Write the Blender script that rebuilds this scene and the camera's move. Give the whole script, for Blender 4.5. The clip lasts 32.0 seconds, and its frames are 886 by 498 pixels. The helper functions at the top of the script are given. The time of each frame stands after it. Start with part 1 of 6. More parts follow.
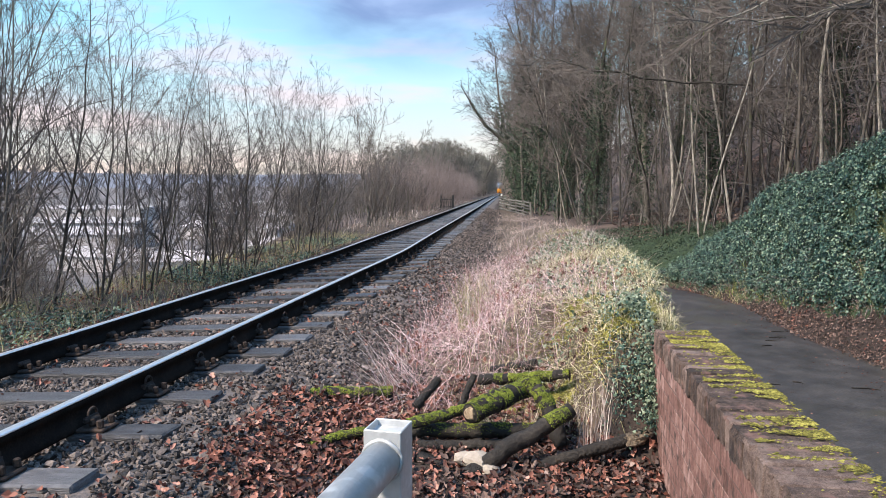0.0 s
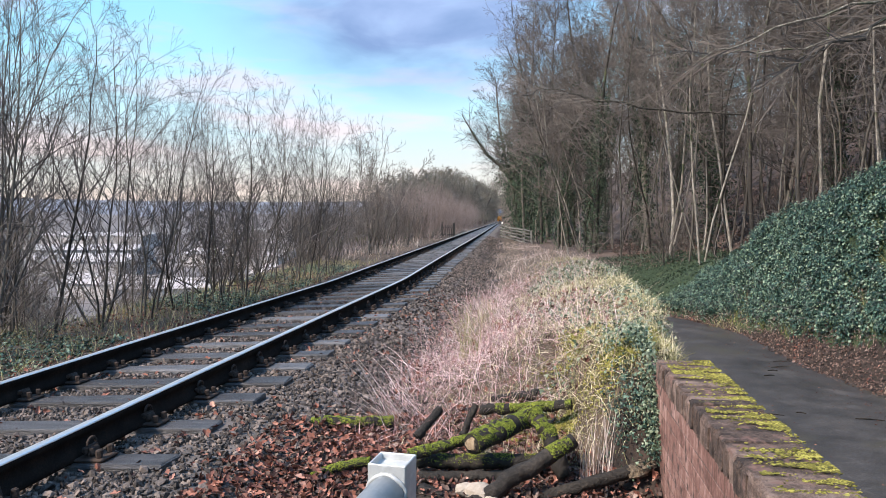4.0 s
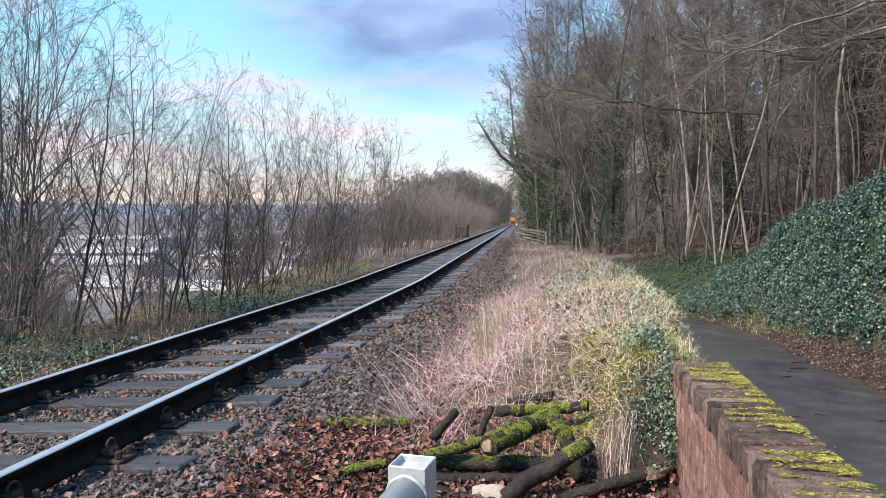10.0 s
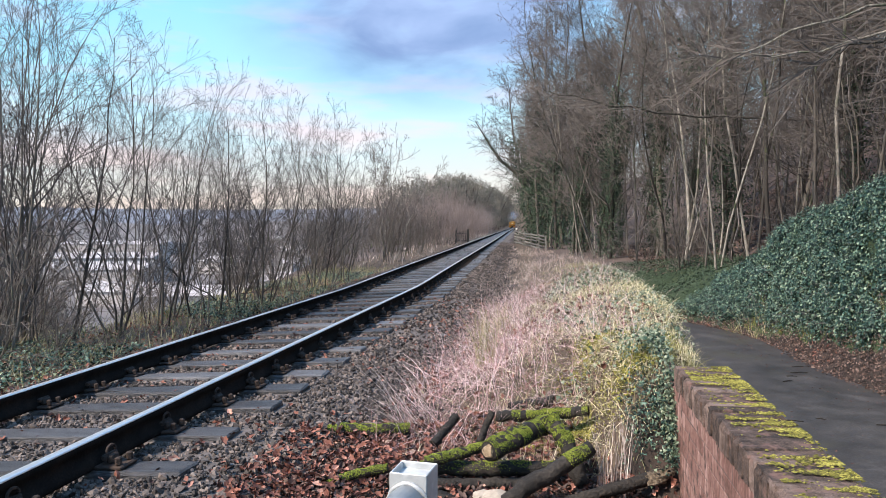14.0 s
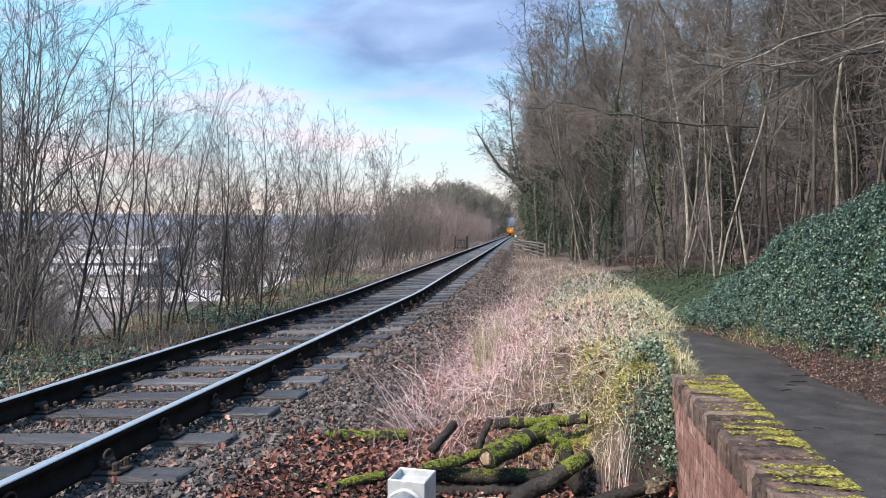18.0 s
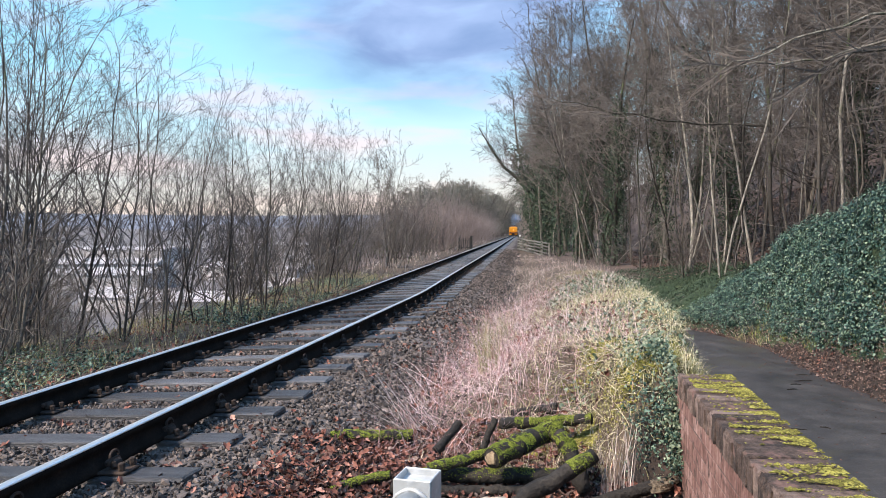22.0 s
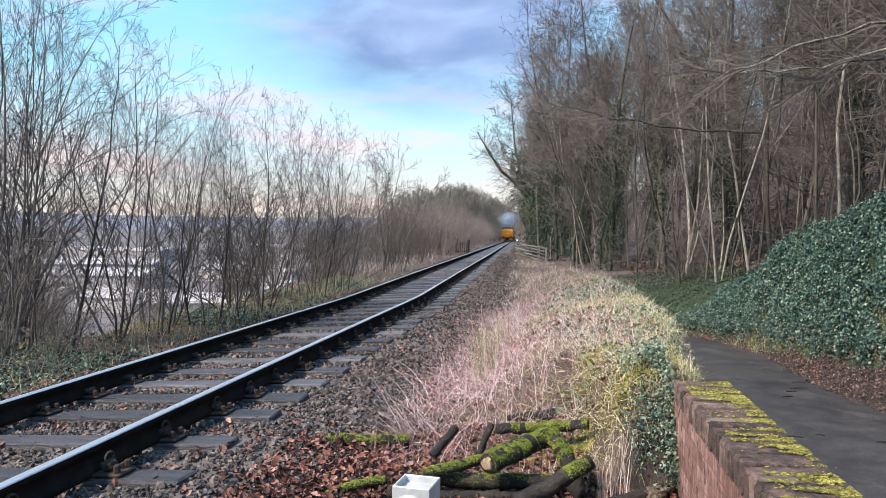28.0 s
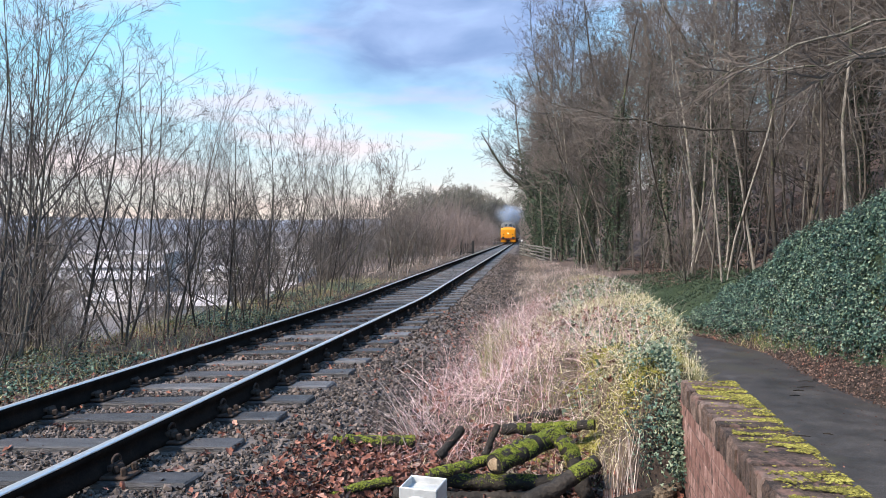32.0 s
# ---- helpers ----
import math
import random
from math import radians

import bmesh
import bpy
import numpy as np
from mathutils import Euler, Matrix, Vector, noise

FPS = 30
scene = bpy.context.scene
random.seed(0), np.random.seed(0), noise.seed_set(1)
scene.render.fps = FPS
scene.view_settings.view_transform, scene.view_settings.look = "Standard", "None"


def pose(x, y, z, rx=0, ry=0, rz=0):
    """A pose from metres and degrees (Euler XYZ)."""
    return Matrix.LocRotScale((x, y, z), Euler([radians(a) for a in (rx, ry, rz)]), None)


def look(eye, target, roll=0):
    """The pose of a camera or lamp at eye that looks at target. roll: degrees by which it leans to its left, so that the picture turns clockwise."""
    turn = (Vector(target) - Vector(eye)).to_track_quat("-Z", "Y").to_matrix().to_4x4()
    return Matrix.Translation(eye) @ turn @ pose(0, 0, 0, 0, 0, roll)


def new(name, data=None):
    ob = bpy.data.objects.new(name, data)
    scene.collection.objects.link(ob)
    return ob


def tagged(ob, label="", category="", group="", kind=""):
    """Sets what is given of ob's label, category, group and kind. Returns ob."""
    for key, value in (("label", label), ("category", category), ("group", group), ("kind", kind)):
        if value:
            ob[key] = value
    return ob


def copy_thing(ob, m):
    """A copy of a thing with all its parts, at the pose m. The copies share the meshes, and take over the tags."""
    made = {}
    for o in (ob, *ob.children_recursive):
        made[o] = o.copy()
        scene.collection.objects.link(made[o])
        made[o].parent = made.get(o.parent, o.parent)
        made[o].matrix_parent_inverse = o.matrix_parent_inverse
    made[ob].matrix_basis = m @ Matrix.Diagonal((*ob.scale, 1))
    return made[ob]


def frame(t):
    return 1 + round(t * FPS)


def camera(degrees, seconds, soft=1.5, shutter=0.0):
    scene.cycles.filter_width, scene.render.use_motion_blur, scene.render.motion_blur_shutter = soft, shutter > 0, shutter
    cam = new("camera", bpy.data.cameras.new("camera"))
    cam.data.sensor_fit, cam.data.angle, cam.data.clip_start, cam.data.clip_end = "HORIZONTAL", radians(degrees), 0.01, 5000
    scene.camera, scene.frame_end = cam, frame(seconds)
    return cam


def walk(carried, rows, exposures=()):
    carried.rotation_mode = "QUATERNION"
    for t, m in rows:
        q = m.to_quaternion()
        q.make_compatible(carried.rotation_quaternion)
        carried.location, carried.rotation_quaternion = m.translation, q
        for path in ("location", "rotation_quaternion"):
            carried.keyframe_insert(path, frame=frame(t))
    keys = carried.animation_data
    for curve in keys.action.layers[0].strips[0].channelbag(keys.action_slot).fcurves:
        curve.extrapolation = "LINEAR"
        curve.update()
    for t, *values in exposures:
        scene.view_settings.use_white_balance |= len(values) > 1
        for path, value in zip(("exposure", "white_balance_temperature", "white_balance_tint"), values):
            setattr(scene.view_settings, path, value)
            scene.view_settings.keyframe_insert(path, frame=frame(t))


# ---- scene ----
cam = camera(62, 32.0, soft=0.5)
PATH = [
    (0.0, (0.0082, 0.0117, 1.4750), (-1.2390, 9.8965, 0.6172), 0.156),
    (0.5, (0.0076, 0.0101, 1.4780), (-1.2047, 9.9017, 0.6501), 0.311),
    (1.0, (0.0075, 0.0035, 1.4779), (-1.1737, 9.9018, 0.6841), 0.502),
    (1.5, (0.0072, 0.0066, 1.4773), (-1.1519, 9.9099, 0.7150), 0.565),
    (2.0, (0.0064, 0.0029, 1.4784), (-1.1331, 9.9103, 0.7395), 0.659),
    (2.5, (0.0080, -0.0012, 1.4830), (-1.1128, 9.9099, 0.7651), 0.680),
    (3.0, (0.0064, 0.0019, 1.4807), (-1.1306, 9.9156, 0.8269), 0.559),
    (3.5, (0.0039, 0.0012, 1.4853), (-1.1969, 9.9133, 0.9302), 0.412),
    (5.5, (0.0034, 0.0017, 1.4832), (-1.3817, 9.8962, 1.0595), -0.029),
    (6.0, (0.0009, -0.0008, 1.4858), (-1.4205, 9.8881, 1.0522), -0.128),
    (6.5, (0.0033, -0.0016, 1.4850), (-1.4351, 9.8844, 1.0397), -0.120),
    (7.0, (0.0005, 0.0017, 1.4829), (-1.4329, 9.8879, 1.0261), -0.082),
    (7.5, (0.0024, -0.0046, 1.4848), (-1.4184, 9.8832, 1.0227), -0.019),
    (8.0, (0.0005, -0.0011, 1.4845), (-1.4165, 9.8872, 1.0230), 0.052),
    (8.5, (0.0005, -0.0052, 1.4852), (-1.4180, 9.8828, 1.0227), 0.019),
    (9.0, (0.0000, -0.0000, 1.4860), (-1.4246, 9.8870, 1.0190), 0.000),
    (9.5, (-0.0006, -0.0008, 1.4859), (-1.4347, 9.8848, 1.0171), 0.003),
    (10.0, (-0.0028, -0.0038, 1.4868), (-1.4556, 9.8794, 1.0256), 0.018),
    (10.5, (-0.0015, -0.0003, 1.4850), (-1.4827, 9.8790, 1.0316), -0.033),
    (11.0, (-0.0028, 0.0001, 1.4865), (-1.5028, 9.8766, 1.0346), -0.043),
    (11.5, (-0.0006, -0.0021, 1.4855), (-1.5032, 9.8740, 1.0337), -0.106),
    (12.0, (-0.0031, -0.0019, 1.4860), (-1.4997, 9.8754, 1.0405), -0.115),
    (12.5, (-0.0027, -0.0064, 1.4879), (-1.4863, 9.8734, 1.0536), -0.118),
    (13.0, (-0.0016, -0.0004, 1.4859), (-1.4739, 9.8819, 1.0723), -0.116),
    (13.5, (-0.0012, -0.0029, 1.4865), (-1.4647, 9.8813, 1.0865), -0.102),
    (14.0, (-0.0043, -0.0041, 1.4894), (-1.4568, 9.8817, 1.0896), -0.097),
    (14.5, (-0.0005, -0.0025, 1.4866), (-1.4461, 9.8848, 1.0977), -0.109),
    (16.5, (-0.0027, -0.0084, 1.4895), (-1.4442, 9.8810, 1.1401), 0.012),
    (17.0, (-0.0013, -0.0069, 1.4876), (-1.4318, 9.8846, 1.1531), 0.071),
    (17.5, (-0.0032, -0.0052, 1.4887), (-1.4337, 9.8868, 1.1696), 0.152),
    (18.0, (-0.0046, -0.0077, 1.4901), (-1.4443, 9.8833, 1.1828), 0.238),
    (18.5, (-0.0038, -0.0113, 1.4921), (-1.4433, 9.8800, 1.1938), 0.259),
    (19.0, (-0.0012, -0.0061, 1.4882), (-1.4370, 9.8862, 1.2063), 0.319),
    (19.5, (-0.0055, -0.0107, 1.4914), (-1.4335, 9.8831, 1.2213), 0.376),
    (20.0, (-0.0058, -0.0084, 1.4902), (-1.4420, 9.8845, 1.2321), 0.377),
    (20.5, (-0.0053, -0.0094, 1.4931), (-1.4638, 9.8804, 1.2378), 0.349),
    (21.0, (-0.0076, -0.0081, 1.4914), (-1.4895, 9.8781, 1.2300), 0.318),
    (21.5, (-0.0066, -0.0082, 1.4907), (-1.5004, 9.8756, 1.2062), 0.223),
    (22.0, (-0.0051, -0.0092, 1.4899), (-1.5022, 9.8733, 1.1800), 0.072),
    (22.5, (-0.0045, -0.0053, 1.4908), (-1.5068, 9.8758, 1.1611), -0.018),
    (23.0, (-0.0060, -0.0060, 1.4908), (-1.5092, 9.8747, 1.1564), -0.011),
    (23.5, (-0.0048, -0.0051, 1.4899), (-1.5049, 9.8761, 1.1540), 0.098),
    (24.0, (-0.0052, -0.0072, 1.4919), (-1.4869, 9.8767, 1.1580), 0.189),
    (24.5, (-0.0060, -0.0060, 1.4911), (-1.4676, 9.8811, 1.1622), 0.219),
    (25.0, (-0.0072, -0.0094, 1.4917), (-1.4590, 9.8794, 1.1707), 0.215),
    (25.5, (-0.0066, -0.0086, 1.4913), (-1.4660, 9.8793, 1.1746), 0.217),
    (27.5, (-0.0077, -0.0157, 1.4938), (-1.4713, 9.8729, 1.2214), 0.547),
    (28.0, (-0.0109, -0.0126, 1.4961), (-1.4693, 9.8771, 1.2359), 0.623),
    (28.5, (-0.0106, -0.0111, 1.4942), (-1.4622, 9.8799, 1.2455), 0.632),
    (29.0, (-0.0099, -0.0105, 1.4922), (-1.4534, 9.8819, 1.2511), 0.584),
    (29.5, (-0.0080, -0.0131, 1.4948), (-1.4575, 9.8784, 1.2561), 0.510),
    (30.0, (-0.0110, -0.0132, 1.4945), (-1.4923, 9.8736, 1.2570), 0.427),
    (30.5, (-0.0109, -0.0129, 1.4942), (-1.5340, 9.8673, 1.2471), 0.300),
    (31.0, (-0.0119, -0.0138, 1.4952), (-1.5513, 9.8638, 1.2420), 0.255),
    (31.5, (-0.0113, -0.0131, 1.4949), (-1.5459, 9.8653, 1.2444), 0.255),
    (32.0, (-0.0117, -0.0115, 1.4955), (-1.5328, 9.8690, 1.2486), 0.204),
]
walk(cam, [(t, look(eye, target, roll)) for t, eye, target, roll in PATH])

# ---- world, sun ----
scene.view_settings.exposure = 0.73
world = bpy.data.worlds.new("sky_world")
scene.world = world
world.use_nodes = True
wn, wl = world.node_tree.nodes, world.node_tree.links
wn.clear()


def wmath(op, a, b=0.0, clamp=False):
    n = wn.new("ShaderNodeMath")
    n.operation, n.use_clamp = op, clamp
    for i, v in enumerate((a, b)):
        if isinstance(v, (int, float)):
            n.inputs[i].default_value = v
        else:
            wl.new(v, n.inputs[i])
    return n.outputs[0]


def wramp(src, stops):
    n = wn.new("ShaderNodeValToRGB")
    wl.new(src, n.inputs[0])
    el = n.color_ramp.elements
    while len(el) < len(stops):
        el.new(0.5)
    for e, (p, c) in zip(el, stops):
        e.position, e.color = p, (*c, 1)
    return n.outputs[0]


def wmix(fac, a, b):
    n = wn.new("ShaderNodeMix")
    n.data_type = "RGBA"
    wl.new(fac, n.inputs[0])
    for sock, v in ((n.inputs[6], a), (n.inputs[7], b)):
        if isinstance(v, tuple):
            sock.default_value = (*v, 1)
        else:
            wl.new(v, sock)
    return n.outputs[2]


tc = wn.new("ShaderNodeTexCoord")
sep = wn.new("ShaderNodeSeparateXYZ")
wl.new(tc.outputs["Generated"], sep.inputs[0])
SKY_UP = sep.outputs[2]
# azimuth from the track's line and a stretched elevation, for the cloud layers
azim = wmath("ARCTAN2", sep.outputs[0], sep.outputs[1])
comb = wn.new("ShaderNodeCombineXYZ")
wl.new(wmath("MULTIPLY", azim, 3.6), comb.inputs[0])
wl.new(wmath("MULTIPLY", SKY_UP, 20.0), comb.inputs[1])
cloud = wn.new("ShaderNodeTexNoise")
wl.new(comb.outputs[0], cloud.inputs["Vector"])
cloud.inputs["Scale"].default_value, cloud.inputs["Detail"].default_value, cloud.inputs["Roughness"].default_value = 1.1, 5.0, 0.5
clear = wramp(SKY_UP, [(0.0, (0.60, 0.53, 0.45)), (0.05, (0.57, 0.58, 0.56)), (0.10, (0.47, 0.60, 0.66)), (0.17, (0.33, 0.60, 0.75)), (0.30, (0.21, 0.51, 0.78)), (0.55, (0.20, 0.48, 0.88)), (1.0, (0.16, 0.38, 0.78))])
tint = wramp(SKY_UP, [(0.0, (0.64, 0.52, 0.44)), (0.07, (0.66, 0.55, 0.54)), (0.13, (0.62, 0.54, 0.60)), (0.22, (0.46, 0.52, 0.68)), (0.5, (0.40, 0.50, 0.66))])
fine_cloud = wn.new("ShaderNodeTexNoise")
comb2 = wn.new("ShaderNodeCombineXYZ")
wl.new(wmath("MULTIPLY", azim, 4.5), comb2.inputs[0])
wl.new(wmath("MULTIPLY", SKY_UP, 11.0), comb2.inputs[1])
wl.new(comb2.outputs[0], fine_cloud.inputs["Vector"])
fine_cloud.inputs["Scale"].default_value, fine_cloud.inputs["Detail"].default_value, fine_cloud.inputs["Distortion"].default_value = 1.5, 5.0, 0.3
cover = wramp(cloud.outputs["Fac"], [(0.47, (0, 0, 0)), (0.63, (1, 1, 1))])
# the long grey-blue bank of cloud over the line
du = wmath("MULTIPLY", wmath("ADD", azim, 0.15), 4.0)
dv = wmath("MULTIPLY", wmath("ADD", SKY_UP, -0.275), 9.0)
bank = wmath("SUBTRACT", 1.25, wmath("SQRT", wmath("ADD", wmath("MULTIPLY", du, du), wmath("MULTIPLY", dv, dv))), True)
bank = wmath("MULTIPLY", bank, wmath("ADD", wmath("MULTIPLY", fine_cloud.outputs["Fac"], 1.5), 0.15), True)
layer = wmix(wmath("MULTIPLY", cover, 0.8), clear, tint)
greys = wramp(fine_cloud.outputs["Fac"], [(0.36, (0.28, 0.38, 0.61)), (0.64, (0.17, 0.26, 0.46))])
layer = wmix(wmath("MULTIPLY", bank, 1.35, True), layer, greys)
bg = wn.new("ShaderNodeBackground")
wl.new(layer, bg.inputs[0])
bg.inputs[1].default_value = 1.01
wl.new(bg.outputs[0], wn.new("ShaderNodeOutputWorld").inputs[0])

sun = new("sun", bpy.data.lights.new("sun", "SUN"))
sun.data.energy, sun.data.angle, sun.data.color = 5.2, radians(8), (1.0, 0.87, 0.74)
sun.matrix_world = look((-18, -9, 24), (0, 6, 0))

# ---- mesh tools ----
RNG = np.random.default_rng(7)


def mesh_of(name, verts, groups, mats, index=None, smooth=False):
    """A mesh from vertices and arrays of triangles or quads."""
    me = bpy.data.meshes.new(name)
    verts = np.asarray(verts, np.float32).reshape(-1, 3)
    groups = [np.asarray(g, np.int32) for g in groups if len(g)]
    me.vertices.add(len(verts))
    me.vertices.foreach_set("co", verts.ravel())
    flat = np.concatenate([g.ravel() for g in groups])
    sizes = np.concatenate([np.full(len(g), g.shape[1], np.int32) for g in groups])
    me.loops.add(len(flat))
    me.loops.foreach_set("vertex_index", flat)
    me.polygons.add(len(sizes))
    me.polygons.foreach_set("loop_start", np.concatenate([[0], np.cumsum(sizes)[:-1]]).astype(np.int32))
    for m in (mats if isinstance(mats, (list, tuple)) else [mats]):
        me.materials.append(m)
    if index is not None:
        me.polygons.foreach_set("material_index", np.asarray(index, np.int32))
    me.polygons.foreach_set("use_smooth", np.full(len(sizes), bool(smooth)))
    me.update(calc_edges=True)
    me.validate()
    return me


class Shape:
    """Collects tubes, boxes and scattered pieces into one mesh."""

    def __init__(self):
        self.v, self.t, self.q, self.n = [], [], [], 0
        self.sticks = []

    def add(self, v, t=(), q=()):
        if len(t):
            self.t.append(np.asarray(t) + self.n)
        if len(q):
            self.q.append(np.asarray(q) + self.n)
        self.v.append(np.asarray(v, float))
        self.n += len(v)

    def tube(self, pts, radii, sides=5, cap=False, bumps=0.0):
        pts = np.asarray(pts, float)
        k = len(pts)
        radii = np.broadcast_to(np.asarray(radii, float), (k,))
        tan = np.gradient(pts, axis=0)
        tan /= np.linalg.norm(tan, axis=1)[:, None] + 1e-9
        ref = np.array([0.0, 0, 1]) if abs(tan[:, 2]).mean() < 0.8 else np.array([1.0, 0, 0])
        a = np.cross(tan, ref)
        a /= np.linalg.norm(a, axis=1)[:, None] + 1e-9
        b = np.cross(tan, a)
        th = np.arange(sides) * 2 * np.pi / sides
        r = radii[:, None] * (1 + (RNG.uniform(-bumps, bumps, (k, sides)) if bumps else 0))
        v = pts[:, None] + r[..., None] * (np.cos(th)[None, :, None] * a[:, None] + np.sin(th)[None, :, None] * b[:, None])
        i, j = np.meshgrid(np.arange(k - 1), np.arange(sides), indexing="ij")
        j2 = (j + 1) % sides
        q = np.stack([i * sides + j, i * sides + j2, (i + 1) * sides + j2, (i + 1) * sides + j], -1).reshape(-1, 4)
        v = v.reshape(-1, 3)
        t = []
        if cap:
            v = np.vstack([v, pts[0], pts[-1]])
            c0, c1 = k * sides, k * sides + 1
            for s in range(sides):
                t.append((c0, (s + 1) % sides, s))
                t.append((c1, (k - 1) * sides + s, (k - 1) * sides + (s + 1) % sides))
        self.add(v, t, q)

    def box(self, c, size, m=None, bevel=0.0):
        c, h = np.asarray(c, float), np.asarray(size, float) / 2
        if bevel <= 0:
            v = np.array([(x, y, z) for z in (-1, 1) for y in (-1, 1) for x in (-1, 1)], float) * h
            q = [(0, 2, 3, 1), (4, 5, 7, 6), (0, 1, 5, 4), (2, 6, 7, 3), (0, 4, 6, 2), (1, 3, 7, 5)]
            t = []
        else:
            v, q, t = bevel_box(h, bevel)
        if m is not None:
            v = v @ np.asarray(m.to_3x3()).T
        self.add(v + c, t, q)

    def scatter(self, tv, tt, pos, rot, scale, tq=()):
        """Copies of a template at many places; rot is N x 3 x 3, scale N x 3."""
        n, k = len(pos), len(tv)
        if n == 0:
            return
        v = np.einsum("nij,nkj->nki", rot, np.asarray(tv, float)[None] * scale[:, None, :]) + pos[:, None]
        off = (np.arange(n) * k)[:, None, None]
        self.add(v.reshape(-1, 3), (np.asarray(tt)[None] + off).reshape(-1, 3) if len(tt) else (), (np.asarray(tq)[None] + off).reshape(-1, 4) if len(tq) else ())

    def lay_sticks(self):
        """All straight twigs at once, as three-sided prisms."""
        if not self.sticks:
            return
        a = np.array(self.sticks, float)
        self.sticks = []
        p0, p1, r0, r1 = a[:, 0:3], a[:, 3:6], a[:, 6], a[:, 7]
        d = p1 - p0
        d /= np.linalg.norm(d, axis=1)[:, None] + 1e-9
        u = np.cross(d, np.where(np.abs(d[:, 2:3]) < 0.8, np.array([[0.0, 0, 1]]), np.array([[1.0, 0, 0]])))
        u /= np.linalg.norm(u, axis=1)[:, None] + 1e-9
        w = np.cross(d, u)
        v = np.zeros((len(a), 6, 3))
        for k in range(3):
            th = 2 * np.pi * k / 3
            o = u * math.cos(th) + w * math.sin(th)
            v[:, k], v[:, 3 + k] = p0 + o * r0[:, None], p1 + o * r1[:, None]
        q = np.array([(0, 1, 4, 3), (1, 2, 5, 4), (2, 0, 3, 5)])
        self.add(v.reshape(-1, 3), (), (q[None] + (np.arange(len(a)) * 6)[:, None, None]).reshape(-1, 4))

    def mesh(self, name, mats, smooth=False):
        self.lay_sticks()
        g = []
        if self.t:
            g.append(np.concatenate(self.t))
        if self.q:
            g.append(np.concatenate(self.q))
        return mesh_of(name, np.concatenate(self.v), g, mats, smooth=smooth)


def bevel_box(h, b):
    """A box of half sizes h with chamfered edges."""
    b = min(b, *(h * 0.9))
    v, idx = [], {}
    for sz in (-1, 1):
        for sy in (-1, 1):
            for sx in (-1, 1):
                for ax in range(3):
                    p = np.array([sx, sy, sz]) * (h - b)
                    p[ax] = (sx, sy, sz)[ax] * h[ax]
                    idx[(sx, sy, sz, ax)] = len(v)
                    v.append(p)
    q, t = [], []
    for ax in range(3):
        u, w = [a for a in range(3) if a != ax]
        for s in (-1, 1):
            ring = []
            for a, c in ((-1, -1), (1, -1), (1, 1), (-1, 1)):
                k = [0, 0, 0]
                k[ax], k[u], k[w] = s, a, c
                ring.append(idx[(*k, ax)])
            q.append(ring if (s > 0) == (ax != 1) else ring[::-1])
        for a in (-1, 1):
            for c in (-1, 1):
                k1, k2 = [0, 0, 0], [0, 0, 0]
                k1[ax], k2[ax] = -1, 1
                for k in (k1, k2):
                    k[u], k[w] = a, c
                q.append([idx[(*k1, u)], idx[(*k2, u)], idx[(*k2, w)], idx[(*k1, w)]])
    for sz in (-1, 1):
        for sy in (-1, 1):
            for sx in (-1, 1):
                t.append([idx[(sx, sy, sz, a)] for a in range(3)])
    return np.array(v), q, t


def random_turns(n, tilt=None):
    """Random turns; with tilt, about z and leaning by that many radians at most."""
    if tilt is None:
        q = RNG.normal(size=(n, 4))
        q /= np.linalg.norm(q, axis=1)[:, None]
        w, x, y, z = q.T
        return np.stack([np.stack([1 - 2 * (y * y + z * z), 2 * (x * y - z * w), 2 * (x * z + y * w)], -1), np.stack([2 * (x * y + z * w), 1 - 2 * (x * x + z * z), 2 * (y * z - x * w)], -1), np.stack([2 * (x * z - y * w), 2 * (y * z + x * w), 1 - 2 * (x * x + y * y)], -1)], 1)
    a, l, d = RNG.uniform(0, 2 * np.pi, n), RNG.uniform(-tilt, tilt, n), RNG.uniform(0, 2 * np.pi, n)
    ca, sa, cl, sl = np.cos(a), np.sin(a), np.cos(l), np.sin(l)
    z0, o = np.zeros(n), np.ones(n)
    rz = np.stack([np.stack([ca, -sa, z0], -1), np.stack([sa, ca, z0], -1), np.stack([z0, z0, o], -1)], 1)
    rx = np.stack([np.stack([o, z0, z0], -1), np.stack([z0, cl, -sl], -1), np.stack([z0, sl, cl], -1)], 1)
    cd, sd = np.cos(d), np.sin(d)
    rd = np.stack([np.stack([cd, -sd, z0], -1), np.stack([sd, cd, z0], -1), np.stack([z0, z0, o], -1)], 1)
    return rd @ rx @ rz


def turns_to(normals, spin=True):
    """Turns whose z axis points along the given normals."""
    n = normals / (np.linalg.norm(normals, axis=1)[:, None] + 1e-9)
    a = RNG.normal(size=n.shape)
    x = np.cross(a, n)
    x /= np.linalg.norm(x, axis=1)[:, None] + 1e-9
    y = np.cross(n, x)
    return np.stack([x, y, n], -1)


def part(name, me, parent, label="", m=None):
    ob = new(name, me)
    ob.parent = parent
    if m is not None:
        ob.matrix_basis = m
    if label:
        ob["label"] = label
    return ob


def smooth01(a, b, x):
    t = np.clip((np.asarray(x, float) - a) / (b - a), 0, 1)
    return t * t * (3 - 2 * t)


def wave(x, y, f, seed=0.0):
    """Cheap smooth unevenness between -1 and 1."""
    return (np.sin(x * f + 1.7 * np.sin(y * f * 0.7 + seed)) + np.sin(y * f * 1.3 + 2.1 * np.sin(x * f * 0.6 + seed * 2)) + np.sin((x + y) * f * 0.83 + seed * 3)) / 3


